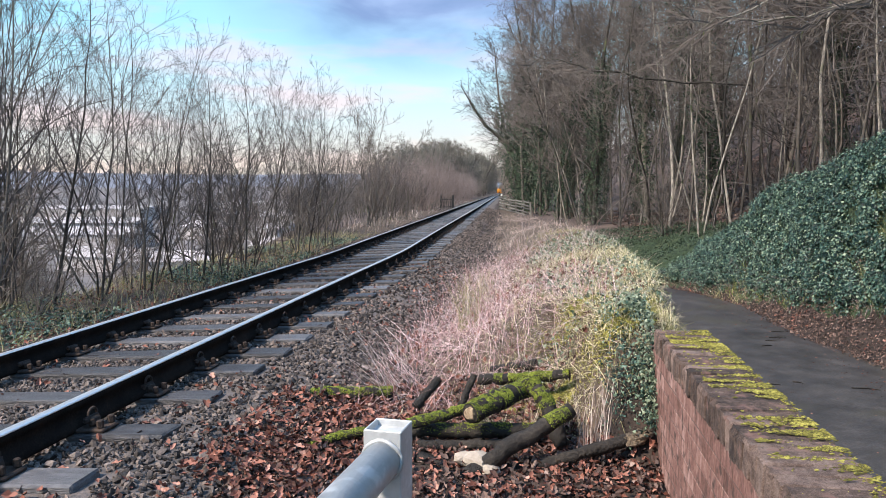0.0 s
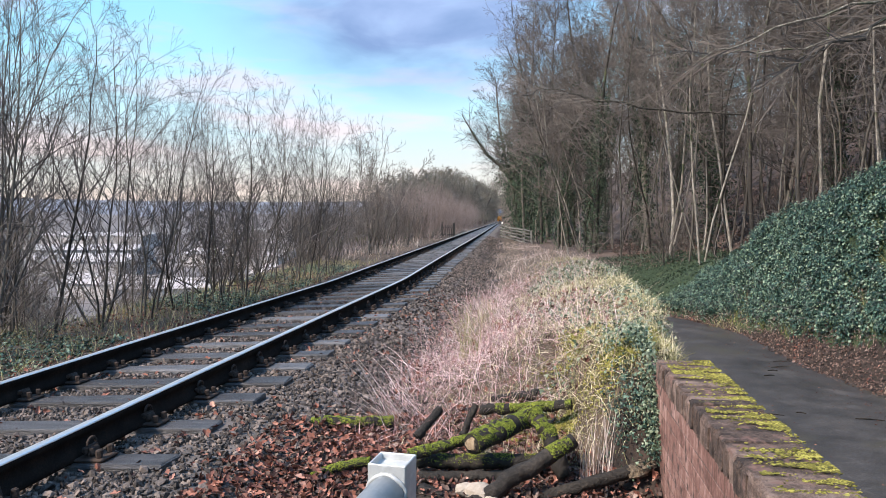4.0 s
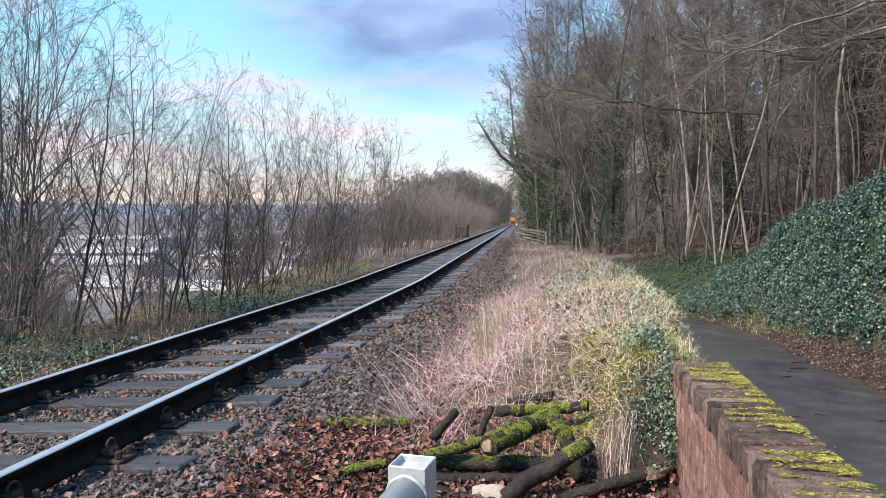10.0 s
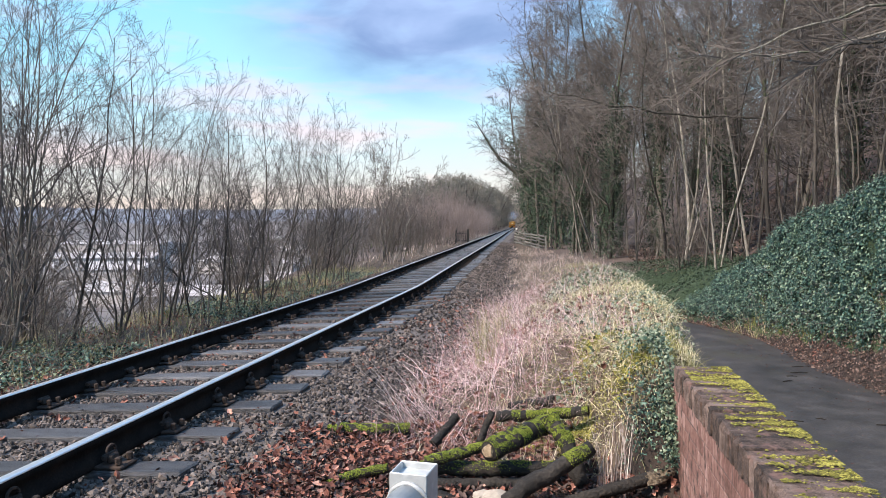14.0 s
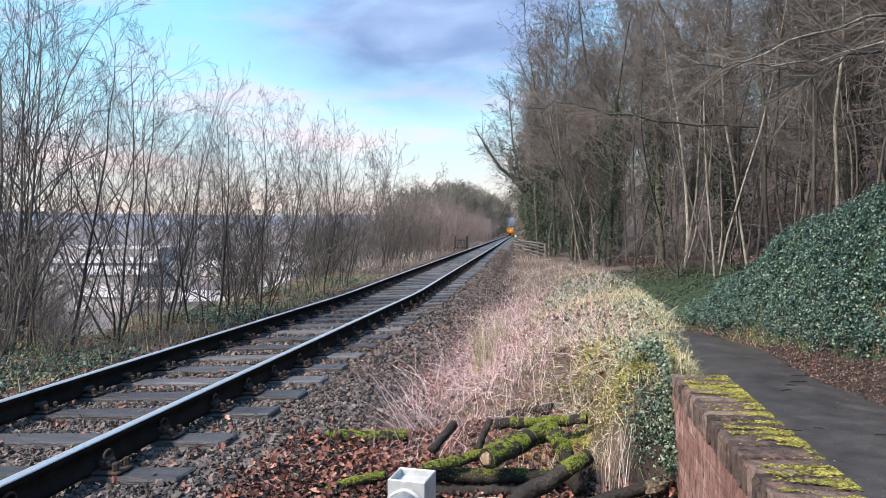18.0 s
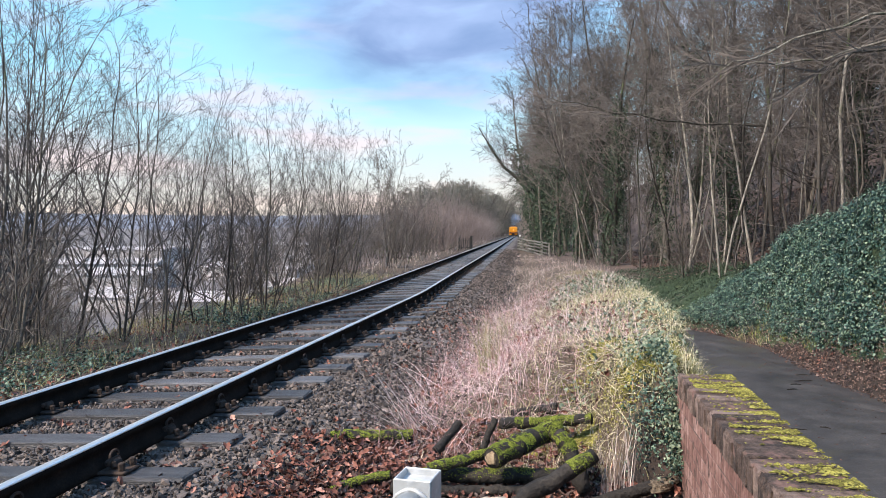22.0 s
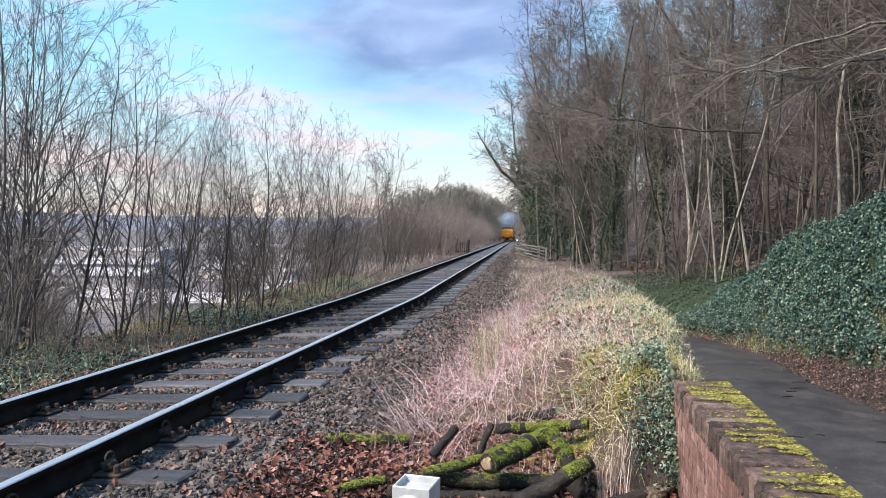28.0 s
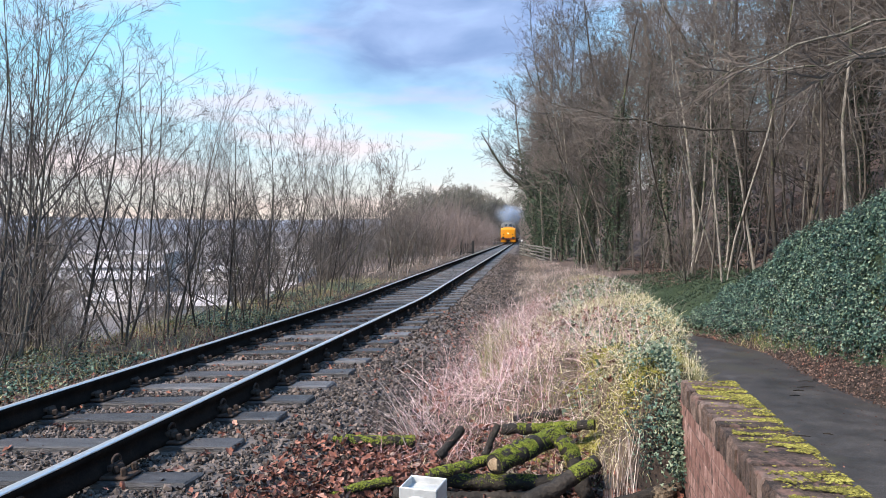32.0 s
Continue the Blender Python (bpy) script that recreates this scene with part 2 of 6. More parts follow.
# ---- materials ----
def material(name, colors, scale=8.0, rough=0.8, bump=0.3, fine=60.0, metal=0.0, vary="", spread=0.35, stretch=(1, 1, 1), spec=0.4, coords="Object", fac=(0.3, 0.7), bump_scale=None, stain=None):
    """Colours blended by noise at two scales, with fine relief; vary: 'island' or 'object' shifts the tone piece by piece."""
    m = bpy.data.materials.new(name)
    m.use_nodes = True
    nt = m.node_tree
    b = nt.nodes["Principled BSDF"]
    t = nt.nodes.new("ShaderNodeTexCoord")
    mp = nt.nodes.new("ShaderNodeMapping")
    mp.inputs["Scale"].default_value = stretch
    where = nt.nodes.new("ShaderNodeNewGeometry").outputs["Position"] if coords == "World" else t.outputs[coords]
    nt.links.new(where, mp.inputs[0])
    n1, n2 = nt.nodes.new("ShaderNodeTexNoise"), nt.nodes.new("ShaderNodeTexNoise")
    for n, s, d in ((n1, scale, 4.0), (n2, fine, 5.0)):
        nt.links.new(mp.outputs[0], n.inputs["Vector"])
        n.inputs["Scale"].default_value, n.inputs["Detail"].default_value, n.inputs["Roughness"].default_value = s, d, 0.62
    mixf = nt.nodes.new("ShaderNodeMath")
    mixf.operation = "MULTIPLY_ADD"
    nt.links.new(n2.outputs["Fac"], mixf.inputs[0])
    mixf.inputs[1].default_value = 0.45
    sc = nt.nodes.new("ShaderNodeMath")
    sc.operation = "MULTIPLY"
    nt.links.new(n1.outputs["Fac"], sc.inputs[0])
    sc.inputs[1].default_value = 0.55
    nt.links.new(sc.outputs[0], mixf.inputs[2])
    src = mixf.outputs[0]
    if vary:
        if vary == "island":
            rnd = nt.nodes.new("ShaderNodeNewGeometry").outputs["Random Per Island"]
        else:
            rnd = nt.nodes.new("ShaderNodeObjectInfo").outputs["Random"]
        add = nt.nodes.new("ShaderNodeMath")
        add.operation = "MULTIPLY_ADD"
        nt.links.new(rnd, add.inputs[0])
        add.inputs[1].default_value = spread * 2
        sub = nt.nodes.new("ShaderNodeMath")
        sub.operation = "SUBTRACT"
        nt.links.new(src, sub.inputs[0])
        sub.inputs[1].default_value = spread
        nt.links.new(sub.outputs[0], add.inputs[2])
        src = add.outputs[0]
    r = nt.nodes.new("ShaderNodeValToRGB")
    nt.links.new(src, r.inputs[0])
    el = r.color_ramp.elements
    while len(el) < len(colors):
        el.new(0.5)
    for i, (e, c) in enumerate(zip(el, colors)):
        e.position = fac[0] + (fac[1] - fac[0]) * i / max(len(colors) - 1, 1)
        e.color = (*c, 1)
    col = r.outputs[0]
    if stain:
        sn = nt.nodes.new("ShaderNodeTexNoise")
        nt.links.new(where, sn.inputs["Vector"])
        sn.inputs["Scale"].default_value, sn.inputs["Detail"].default_value = stain[1], 6.0
        sr = nt.nodes.new("ShaderNodeValToRGB")
        nt.links.new(sn.outputs["Fac"], sr.inputs[0])
        sr.color_ramp.elements[0].position, sr.color_ramp.elements[1].position = stain[2], stain[2] + 0.1
        mx = nt.nodes.new("ShaderNodeMix")
        mx.data_type = "RGBA"
        nt.links.new(sr.outputs[0], mx.inputs[0])
        nt.links.new(col, mx.inputs[6])
        mx.inputs[7].default_value = (*stain[0], 1)
        col = mx.outputs[2]
    nt.links.new(col, b.inputs["Base Color"])
    b.inputs["Roughness"].default_value, b.inputs["Metallic"].default_value = rough, metal
    b.inputs["Specular IOR Level"].default_value = spec
    if bump:
        bp = nt.nodes.new("ShaderNodeBump")
        bp.inputs["Strength"].default_value, bp.inputs["Distance"].default_value = bump, 0.02 if bump_scale is None else bump_scale
        nt.links.new(n2.outputs["Fac"], bp.inputs["Height"])
        nt.links.new(bp.outputs[0], b.inputs["Normal"])
    return m


M_SOIL = material("soil", [(0.010, 0.008, 0.007), (0.030, 0.021, 0.017), (0.065, 0.043, 0.034)], 3, 0.95, 0.6, 40)
M_BALLAST_BED = material("ballast_bed", [(0.03, 0.027, 0.025), (0.10, 0.085, 0.08), (0.16, 0.13, 0.12)], 6, 0.9, 0.8, 35)
M_VERGE = material("verge_ground", [(0.028, 0.02, 0.014), (0.07, 0.05, 0.036), (0.15, 0.11, 0.078)], 9, 0.95, 0.7, 60)
M_HILL = material("leaf_mould", [(0.028, 0.020, 0.018), (0.068, 0.048, 0.041), (0.13, 0.093, 0.078)], 1.2, 0.95, 0.7, 18)
M_IVYBED = material("ivy_bed", [(0.012, 0.02, 0.01), (0.03, 0.05, 0.022), (0.07, 0.075, 0.03)], 2, 0.9, 0.8, 22)
M_VALLEY = material("valley_fields", [(0.08, 0.073, 0.072), (0.125, 0.110, 0.110), (0.20, 0.177, 0.174)], 0.006, 0.95, 0.0, 0.05)
# distance haze is painted into the ridge as a blue-grey base colour
M_RIDGE_HAZED = material("far_ridge", [(0.12, 0.13, 0.165), (0.17, 0.18, 0.215)], 0.004, 1.0, 0.0, 0.03)
M_ASPHALT = material("wet_asphalt", [(0.020, 0.019, 0.020), (0.045, 0.042, 0.043), (0.10, 0.093, 0.092)], 2.0, 0.5, 0.5, 45, bump_scale=0.006, fac=(0.36, 0.70), stain=((0.047, 0.044, 0.037), 0.8, 0.55))
M_STONE = material("ballast_stone", [(0.013, 0.010, 0.009), (0.052, 0.041, 0.036), (0.20, 0.158, 0.138)], 9, 0.7, 0.3, 90, vary="island", spread=0.42, fac=(0.1, 0.9))
M_RAIL = material("rusty_rail", [(0.007, 0.006, 0.006), (0.014, 0.012, 0.011), (0.034, 0.024, 0.019)], 6, 0.9, 0.2, 80, spec=0.08)
M_RAILTOP = material("polished_rail_head", [(0.74, 0.665, 0.615), (0.90, 0.82, 0.765)], 3, 0.45, 0.05, 120, metal=1.0, stretch=(8, 0.2, 1))
M_CHAIR = material("rusty_cast_iron", [(0.012, 0.009, 0.008), (0.035, 0.023, 0.018), (0.075, 0.045, 0.032)], 20, 0.85, 0.4, 120)
M_SLEEPER = material("weathered_sleeper", [(0.018, 0.017, 0.018), (0.066, 0.064, 0.068), (0.15, 0.147, 0.156)], 5, 0.42, 0.6, 40, vary="object", spread=0.12, stretch=(0.5, 5, 5), coords="World")
M_BRICK = material("red_brick", [(0.085, 0.045, 0.038), (0.21, 0.115, 0.097), (0.40, 0.26, 0.23)], 16, 0.95, 0.8, 110, vary="object", spread=0.07, stretch=(1.5, 1.5, 0.35), spec=0.15, coords="World", bump_scale=0.006, fac=(0.33, 0.67), stain=((0.075, 0.05, 0.045), 13, 0.56))
M_COPING = material("weathered_coping_brick", [(0.03, 0.021, 0.018), (0.115, 0.077, 0.062), (0.27, 0.195, 0.165)], 22, 0.95, 1.0, 190, vary="object", spread=0.12, fac=(0.34, 0.68), stain=((0.20, 0.115, 0.095), 11, 0.57), bump_scale=0.012, coords="World")
M_MORTAR = material("old_mortar", [(0.05, 0.035, 0.031), (0.12, 0.083, 0.072)], 12, 0.95, 0.5, 90)
M_MOSS = material("moss", [(0.06, 0.055, 0.018), (0.19, 0.175, 0.035), (0.46, 0.42, 0.10)], 14, 0.95, 0.9, 120, vary="island", spread=0.15)
M_LOGMOSS = material("log_moss", [(0.045, 0.058, 0.008), (0.14, 0.175, 0.02), (0.34, 0.38, 0.055)], 14, 0.95, 0.9, 120, vary="island", spread=0.15)
M_GALV = material("galvanised_steel", [(0.30, 0.31, 0.315), (0.39, 0.40, 0.405), (0.50, 0.51, 0.515)], 12, 0.36, 0.12, 50, metal=0.1, spec=0.6, stain=((0.56, 0.57, 0.575), 26, 0.57))
M_BARK = material("grey_bark", [(0.030, 0.026, 0.023), (0.075, 0.065, 0.057), (0.15, 0.135, 0.117)], 3, 0.9, 0.6, 25, vary="object", spread=0.2, stretch=(2, 2, 0.5), stain=((0.10, 0.12, 0.05), 1.5, 0.6))
M_BARK_PALE = material("pale_bark", [(0.036, 0.032, 0.028), (0.135, 0.121, 0.105), (0.30, 0.275, 0.24)], 7, 0.9, 0.8, 40, vary="object", spread=0.12, stretch=(2, 2, 0.5), fac=(0.38, 0.62), stain=((0.045, 0.055, 0.028), 2.2, 0.56))
M_TWIG = material("brown_twigs", [(0.048, 0.040, 0.036), (0.10, 0.085, 0.077), (0.185, 0.16, 0.146)], 2, 0.9, 0.0, 9, vary="object", spread=0.15)
M_TWIG_DARK = material("dark_sapling_twigs", [(0.042, 0.037, 0.036), (0.086, 0.077, 0.075), (0.15, 0.136, 0.132)], 2, 0.9, 0.0, 9, vary="object", spread=0.15)
M_TWIG_PALE = material("pale_grey_twigs", [(0.07, 0.062, 0.058), (0.14, 0.125, 0.117), (0.25, 0.227, 0.212)], 2, 0.9, 0.0, 9, vary="object", spread=0.15)
M_TWIG_RED = material("reddish_twigs", [(0.11, 0.085, 0.08), (0.19, 0.152, 0.143), (0.28, 0.235, 0.222)], 2, 0.9, 0.0, 9, vary="object", spread=0.15)
M_IVY = material("ivy_leaf", [(0.004, 0.012, 0.009), (0.018, 0.045, 0.034), (0.060, 0.118, 0.092), (0.22, 0.28, 0.19)], 6, 0.40, 0.0, 30, vary="island", spread=0.5, fac=(0.1, 1.0), spec=0.3)
M_IVY_PALE = material("dusty_ivy_leaf", [(0.03, 0.05, 0.03), (0.09, 0.13, 0.08), (0.19, 0.23, 0.155), (0.34, 0.36, 0.26)], 6, 0.45, 0.0, 30, vary="island", spread=0.4, fac=(0.1, 1.0), spec=0.4)
M_IVY_OLD = material("old_tree_ivy", [(0.014, 0.025, 0.016), (0.036, 0.058, 0.036), (0.085, 0.115, 0.068)], 6, 0.65, 0.0, 30, vary="island", spread=0.35, fac=(0.1, 1.0), spec=0.2)
M_LITTER = material("fallen_leaf", [(0.030, 0.013, 0.010), (0.12, 0.043, 0.030), (0.25, 0.10, 0.070), (0.46, 0.275, 0.22)], 12, 0.7, 0.0, 60, vary="island", spread=0.4, fac=(0.12, 1.12))
M_LITTER_DARK = material("rotting_leaf", [(0.028, 0.019, 0.017), (0.08, 0.049, 0.041), (0.16, 0.103, 0.085), (0.35, 0.26, 0.225)], 12, 0.75, 0.0, 60, vary="island", spread=0.4, fac=(0.12, 1.12))
M_CREST = material("mossy_crest_grass", [(0.17, 0.165, 0.07), (0.42, 0.38, 0.20), (0.70, 0.62, 0.44)], 4, 0.85, 0.0, 30, vary="island", spread=0.35)
M_STEM = material("dead_stem", [(0.24, 0.175, 0.15), (0.42, 0.335, 0.295), (0.60, 0.51, 0.47)], 5, 0.9, 0.0, 30, vary="island", spread=0.3)
M_STEM_RED = material("bramble_stem", [(0.24, 0.115, 0.115), (0.52, 0.335, 0.335), (0.76, 0.60, 0.60)], 5, 0.9, 0.0, 30, vary="island", spread=0.3)
M_GRASS = material("winter_grass", [(0.11, 0.125, 0.04), (0.27, 0.25, 0.11), (0.45, 0.39, 0.23)], 4, 0.8, 0.0, 30, vary="island", spread=0.35)
M_MOSSGRASS = material("mossy_green_grass", [(0.06, 0.085, 0.015), (0.17, 0.20, 0.035), (0.36, 0.36, 0.10)], 4, 0.8, 0.0, 30, vary="island", spread=0.35)
M_WOOD = material("rotten_log", [(0.007, 0.006, 0.006), (0.020, 0.017, 0.015), (0.062, 0.05, 0.04)], 6, 0.7, 0.8, 45, spec=0.25, stretch=(1, 1, 1))
M_CUTWOOD = material("sawn_end_wood", [(0.10, 0.065, 0.04), (0.30, 0.22, 0.14), (0.46, 0.37, 0.26)], 30, 0.85, 0.6, 90, stain=((0.05, 0.035, 0.025), 22, 0.56))
M_SPLIT = material("splintered_wood", [(0.03, 0.022, 0.016), (0.15, 0.115, 0.08), (0.34, 0.27, 0.19)], 12, 0.85, 0.9, 60, fac=(0.38, 0.62))
M_FENCE = material("grey_fence_wood", [(0.045, 0.042, 0.038), (0.11, 0.104, 0.095), (0.20, 0.19, 0.175)], 6, 0.9, 0.4, 40, vary="object", spread=0.2)
M_YELLOW = material("warning_yellow_paint", [(0.60, 0.225, 0.003), (0.66, 0.26, 0.004)], 2, 0.4, 0.0, 20)
M_DARKBODY = material("dark_loco_paint", [(0.015, 0.02, 0.02), (0.03, 0.035, 0.035)], 2, 0.4, 0.0, 20)
M_COACH = material("coach_paint", [(0.05, 0.06, 0.08), (0.07, 0.08, 0.10)], 2, 0.4, 0.0, 20)
M_BLACK = material("black_steel", [(0.01, 0.01, 0.01), (0.03, 0.028, 0.026)], 6, 0.6, 0.1, 40)
M_FRAMEPAINT = material("pale_frame_paint", [(0.36, 0.37, 0.38), (0.46, 0.47, 0.48)], 4, 0.5, 0.0, 20)
M_BEAMRED = material("buffer_beam_red", [(0.16, 0.035, 0.02), (0.24, 0.06, 0.035)], 6, 0.6, 0.0, 30)
M_ROOFGREY = material("pale_shed_roof", [(0.30, 0.272, 0.27), (0.44, 0.40, 0.395)], 0.05, 0.6, 0.0, 0.6)
M_SHEDWALL = material("shed_wall", [(0.30, 0.28, 0.28), (0.40, 0.375, 0.375)], 0.05, 0.8, 0.0, 0.6)
M_GLASS = bpy.data.materials.new("cab_glass")
M_GLASS.use_nodes = True
gb = M_GLASS.node_tree.nodes["Principled BSDF"]
gb.inputs["Base Color"].default_value, gb.inputs["Roughness"].default_value = (0.03, 0.035, 0.04, 1), 0.08
M_LAMP = bpy.data.materials.new("headlight_glow")
M_LAMP.use_nodes = True
lb = M_LAMP.node_tree.nodes["Principled BSDF"]
lb.inputs["Emission Color"].default_value, lb.inputs["Emission Strength"].default_value = (1.0, 0.9, 0.65, 1), 2.0
M_SMOKE = bpy.data.materials.new("blue_exhaust")
M_SMOKE.use_nodes = True
sn_, sl_ = M_SMOKE.node_tree.nodes, M_SMOKE.node_tree.links
sb = sn_["Principled BSDF"]
sb.inputs["Base Color"].default_value, sb.inputs["Roughness"].default_value = (0.27, 0.345, 0.48, 1), 1.0
sb.inputs["Specular IOR Level"].default_value = 0.0
s_tc, s_map, s_len, s_noise = sn_.new("ShaderNodeTexCoord"), sn_.new("ShaderNodeMapping"), sn_.new("ShaderNodeVectorMath"), sn_.new("ShaderNodeTexNoise")
sl_.new(s_tc.outputs["Object"], s_map.inputs[0])
s_map.inputs["Location"].default_value, s_map.inputs["Scale"].default_value = (-0.12, 0.0, -2.06), (0.27, 0.0, 0.40)
s_len.operation = "LENGTH"
sl_.new(s_map.outputs[0], s_len.inputs[0])
sl_.new(s_tc.outputs["Object"], s_noise.inputs["Vector"])
s_noise.inputs["Scale"].default_value, s_noise.inputs["Detail"].default_value = 0.55, 4.0
s_add, s_ramp = sn_.new("ShaderNodeMath"), sn_.new("ShaderNodeMapRange")
s_add.operation = "ADD"
sl_.new(s_len.outputs["Value"], s_add.inputs[0])
sl_.new(s_noise.outputs["Fac"], s_add.inputs[1])
s_ramp.interpolation_type = "SMOOTHSTEP"
sl_.new(s_add.outputs[0], s_ramp.inputs[0])
for s_k, s_v in zip((1, 2, 3, 4), (1.35, 0.55, 0.0, 0.32)):
    s_ramp.inputs[s_k].default_value = s_v
sl_.new(s_ramp.outputs[0], sb.inputs["Alpha"])


# ---- the lie of the land ----
def track_x(y):
    """The track's centre line: nearly straight, a slight bend to the left, straight again."""
    y = np.asarray(y, float)
    a, b, k = -3.44 + 0.011 * y, -8.7 + 0.0437 * (138 - y), 0.025
    m = np.minimum(a, b)
    return m - k * np.log(np.exp(-(a - m) / k) + np.exp(-(b - m) / k))


def track_z(y):
    y = np.asarray(y, float)
    return -0.0076 * 3 * np.logaddexp(0, (y - 14) / 3)


def cant(y):
    return 0.0505 * np.clip(1 - (np.asarray(y, float) - 15) / 50, 0.2, 1)


def road_right(y):
    y = np.asarray(y, float)
    return 0.18 * np.clip(11.8 - y, 0, 5) + np.maximum(4.05 - 0.085 * np.maximum(y - 13.6, 0) ** 1.75, 2.0)


def road_left(y):
    y = np.asarray(y, float)
    crest = np.interp(y, [-50, 4.2, 7, 12, 20, 30], [1.0, 1.0, 1.62, 1.70, 1.35, 0.9])
    return np.maximum(road_right(y) - 3.6, crest)


def road_z(y):
    y = np.asarray(y, float)
    return -0.8 - 0.03 * np.maximum(y - 15, 0)


def strip_width(y):
    """Width of the leafy slope between the lane and the ivy."""
    return np.interp(y, [8, 10, 12, 14, 15.5, 17], [1.0, 0.85, 0.52, 0.22, 0.12, 0.1])


def strip_rise(y):
    return np.interp(y, [8, 10, 12, 14, 15.5, 17], [0.62, 0.52, 0.34, 0.19, 0.13, 0.1])


def bank_toe(y):
    return road_right(y) + strip_width(y)


def bank_top(y):
    return np.interp(y, [-50, 10, 12, 14, 15, 16, 17, 18, 20, 26], [2.7, 2.55, 2.2, 1.8, 1.5, 1.1, 0.55, 0.2, 0.1, 0.1])


def bank_width(y):
    return np.interp(y, [-50, 10, 14, 16, 17, 18, 20, 22], [0.8, 0.8, 0.8, 0.85, 1.05, 1.5, 2.4, 3.0])


def ground_z(x, y):
    x, y = np.broadcast_arrays(np.asarray(x, float), np.asarray(y, float))
    s, zt = x - track_x(y), track_z(y)
    bed = zt + cant(y) * np.clip(s, -1.8, 1.6) - 0.038 - 0.10 * smooth01(1.35, 2.2, np.abs(s))
    # verge mound to the right of the track
    near = smooth01(0.1, 0.6, x)
    mound = smooth01(0, 1, (y + 0.2 * wave(x, y, 2.1) - 4.75 + 0.72 * near) / (1.5 - 0.75 * near)) * np.interp(y, [0, 6, 10, 20, 30, 45], [1, 1, 1, 0.75, 0.45, 0.0])
    verge = bed + mound * 0.70 * smooth01(2.1, 4.1, s) + 0.03 * wave(x, y, 2.3, 1.0) * smooth01(1.9, 2.6, s)
    xl, xr, zr = road_left(y), road_right(y), road_z(y)
    drop = np.where(y < 4.4, 0.25, 0.5)
    right = verge + (zr - 0.03 - verge) * smooth01(xl - drop - 0.05, xl - 0.05, x)
    toe = bank_toe(y)
    strip = np.clip((x - xr) / (toe - xr), 0, 1) * strip_rise(y) + 0.03 * wave(x, y, 3.0, 2.0) * smooth01(0, 0.2, x - xr)
    w = bank_width(y)
    rise = (bank_top(y) - (zr + strip_rise(y))) * smooth01(-0.12, 1.05, (x - toe) / w)
    hill = 0.2 * np.maximum(x - toe - w, 0) + 0.32 * np.maximum(x - toe - w - 3.5, 0)
    right = right + strip + rise + np.minimum(hill, 22) + (0.10 * wave(x, y, 1.1, 4.0) + 0.13 * wave(x, y * 1.0, 3.3, 1.0)) * smooth01(0, 0.6, x - toe)
    far = zt - 0.15 + 0.07 * np.maximum(s - 4.6, 0) + 0.42 * np.maximum(s - 11, 0)
    far = np.minimum(far, zt + 24) + 0.1 * wave(x, y, 0.9, 3.0) * smooth01(2.5, 5, s)
    right = right + (np.maximum(far, bed - 0.3) - right) * smooth01(21, 27, y)
    z = np.where(s > 1.9, right, bed)
    # the ground falls to the valley on the left
    fall = 0.55 * 0.6 * np.logaddexp(0, (-s - np.interp(y, [0, 22, 40, 100, 150, 600], [4.6, 4.8, 8.0, 12.0, 26.0, 40.0])) / 0.6)
    left = np.maximum(bed - fall, -42 + 2.0 * wave(x, y, 0.006) + 0.02 * np.abs(s) * 0)
    r = np.hypot(x, y)
    left = left + (62 + 14 * wave(x, y, 0.0016, 5.0) + 42) * smooth01(2300, 3900, r)
    return np.where(s < -1.9, left, z)


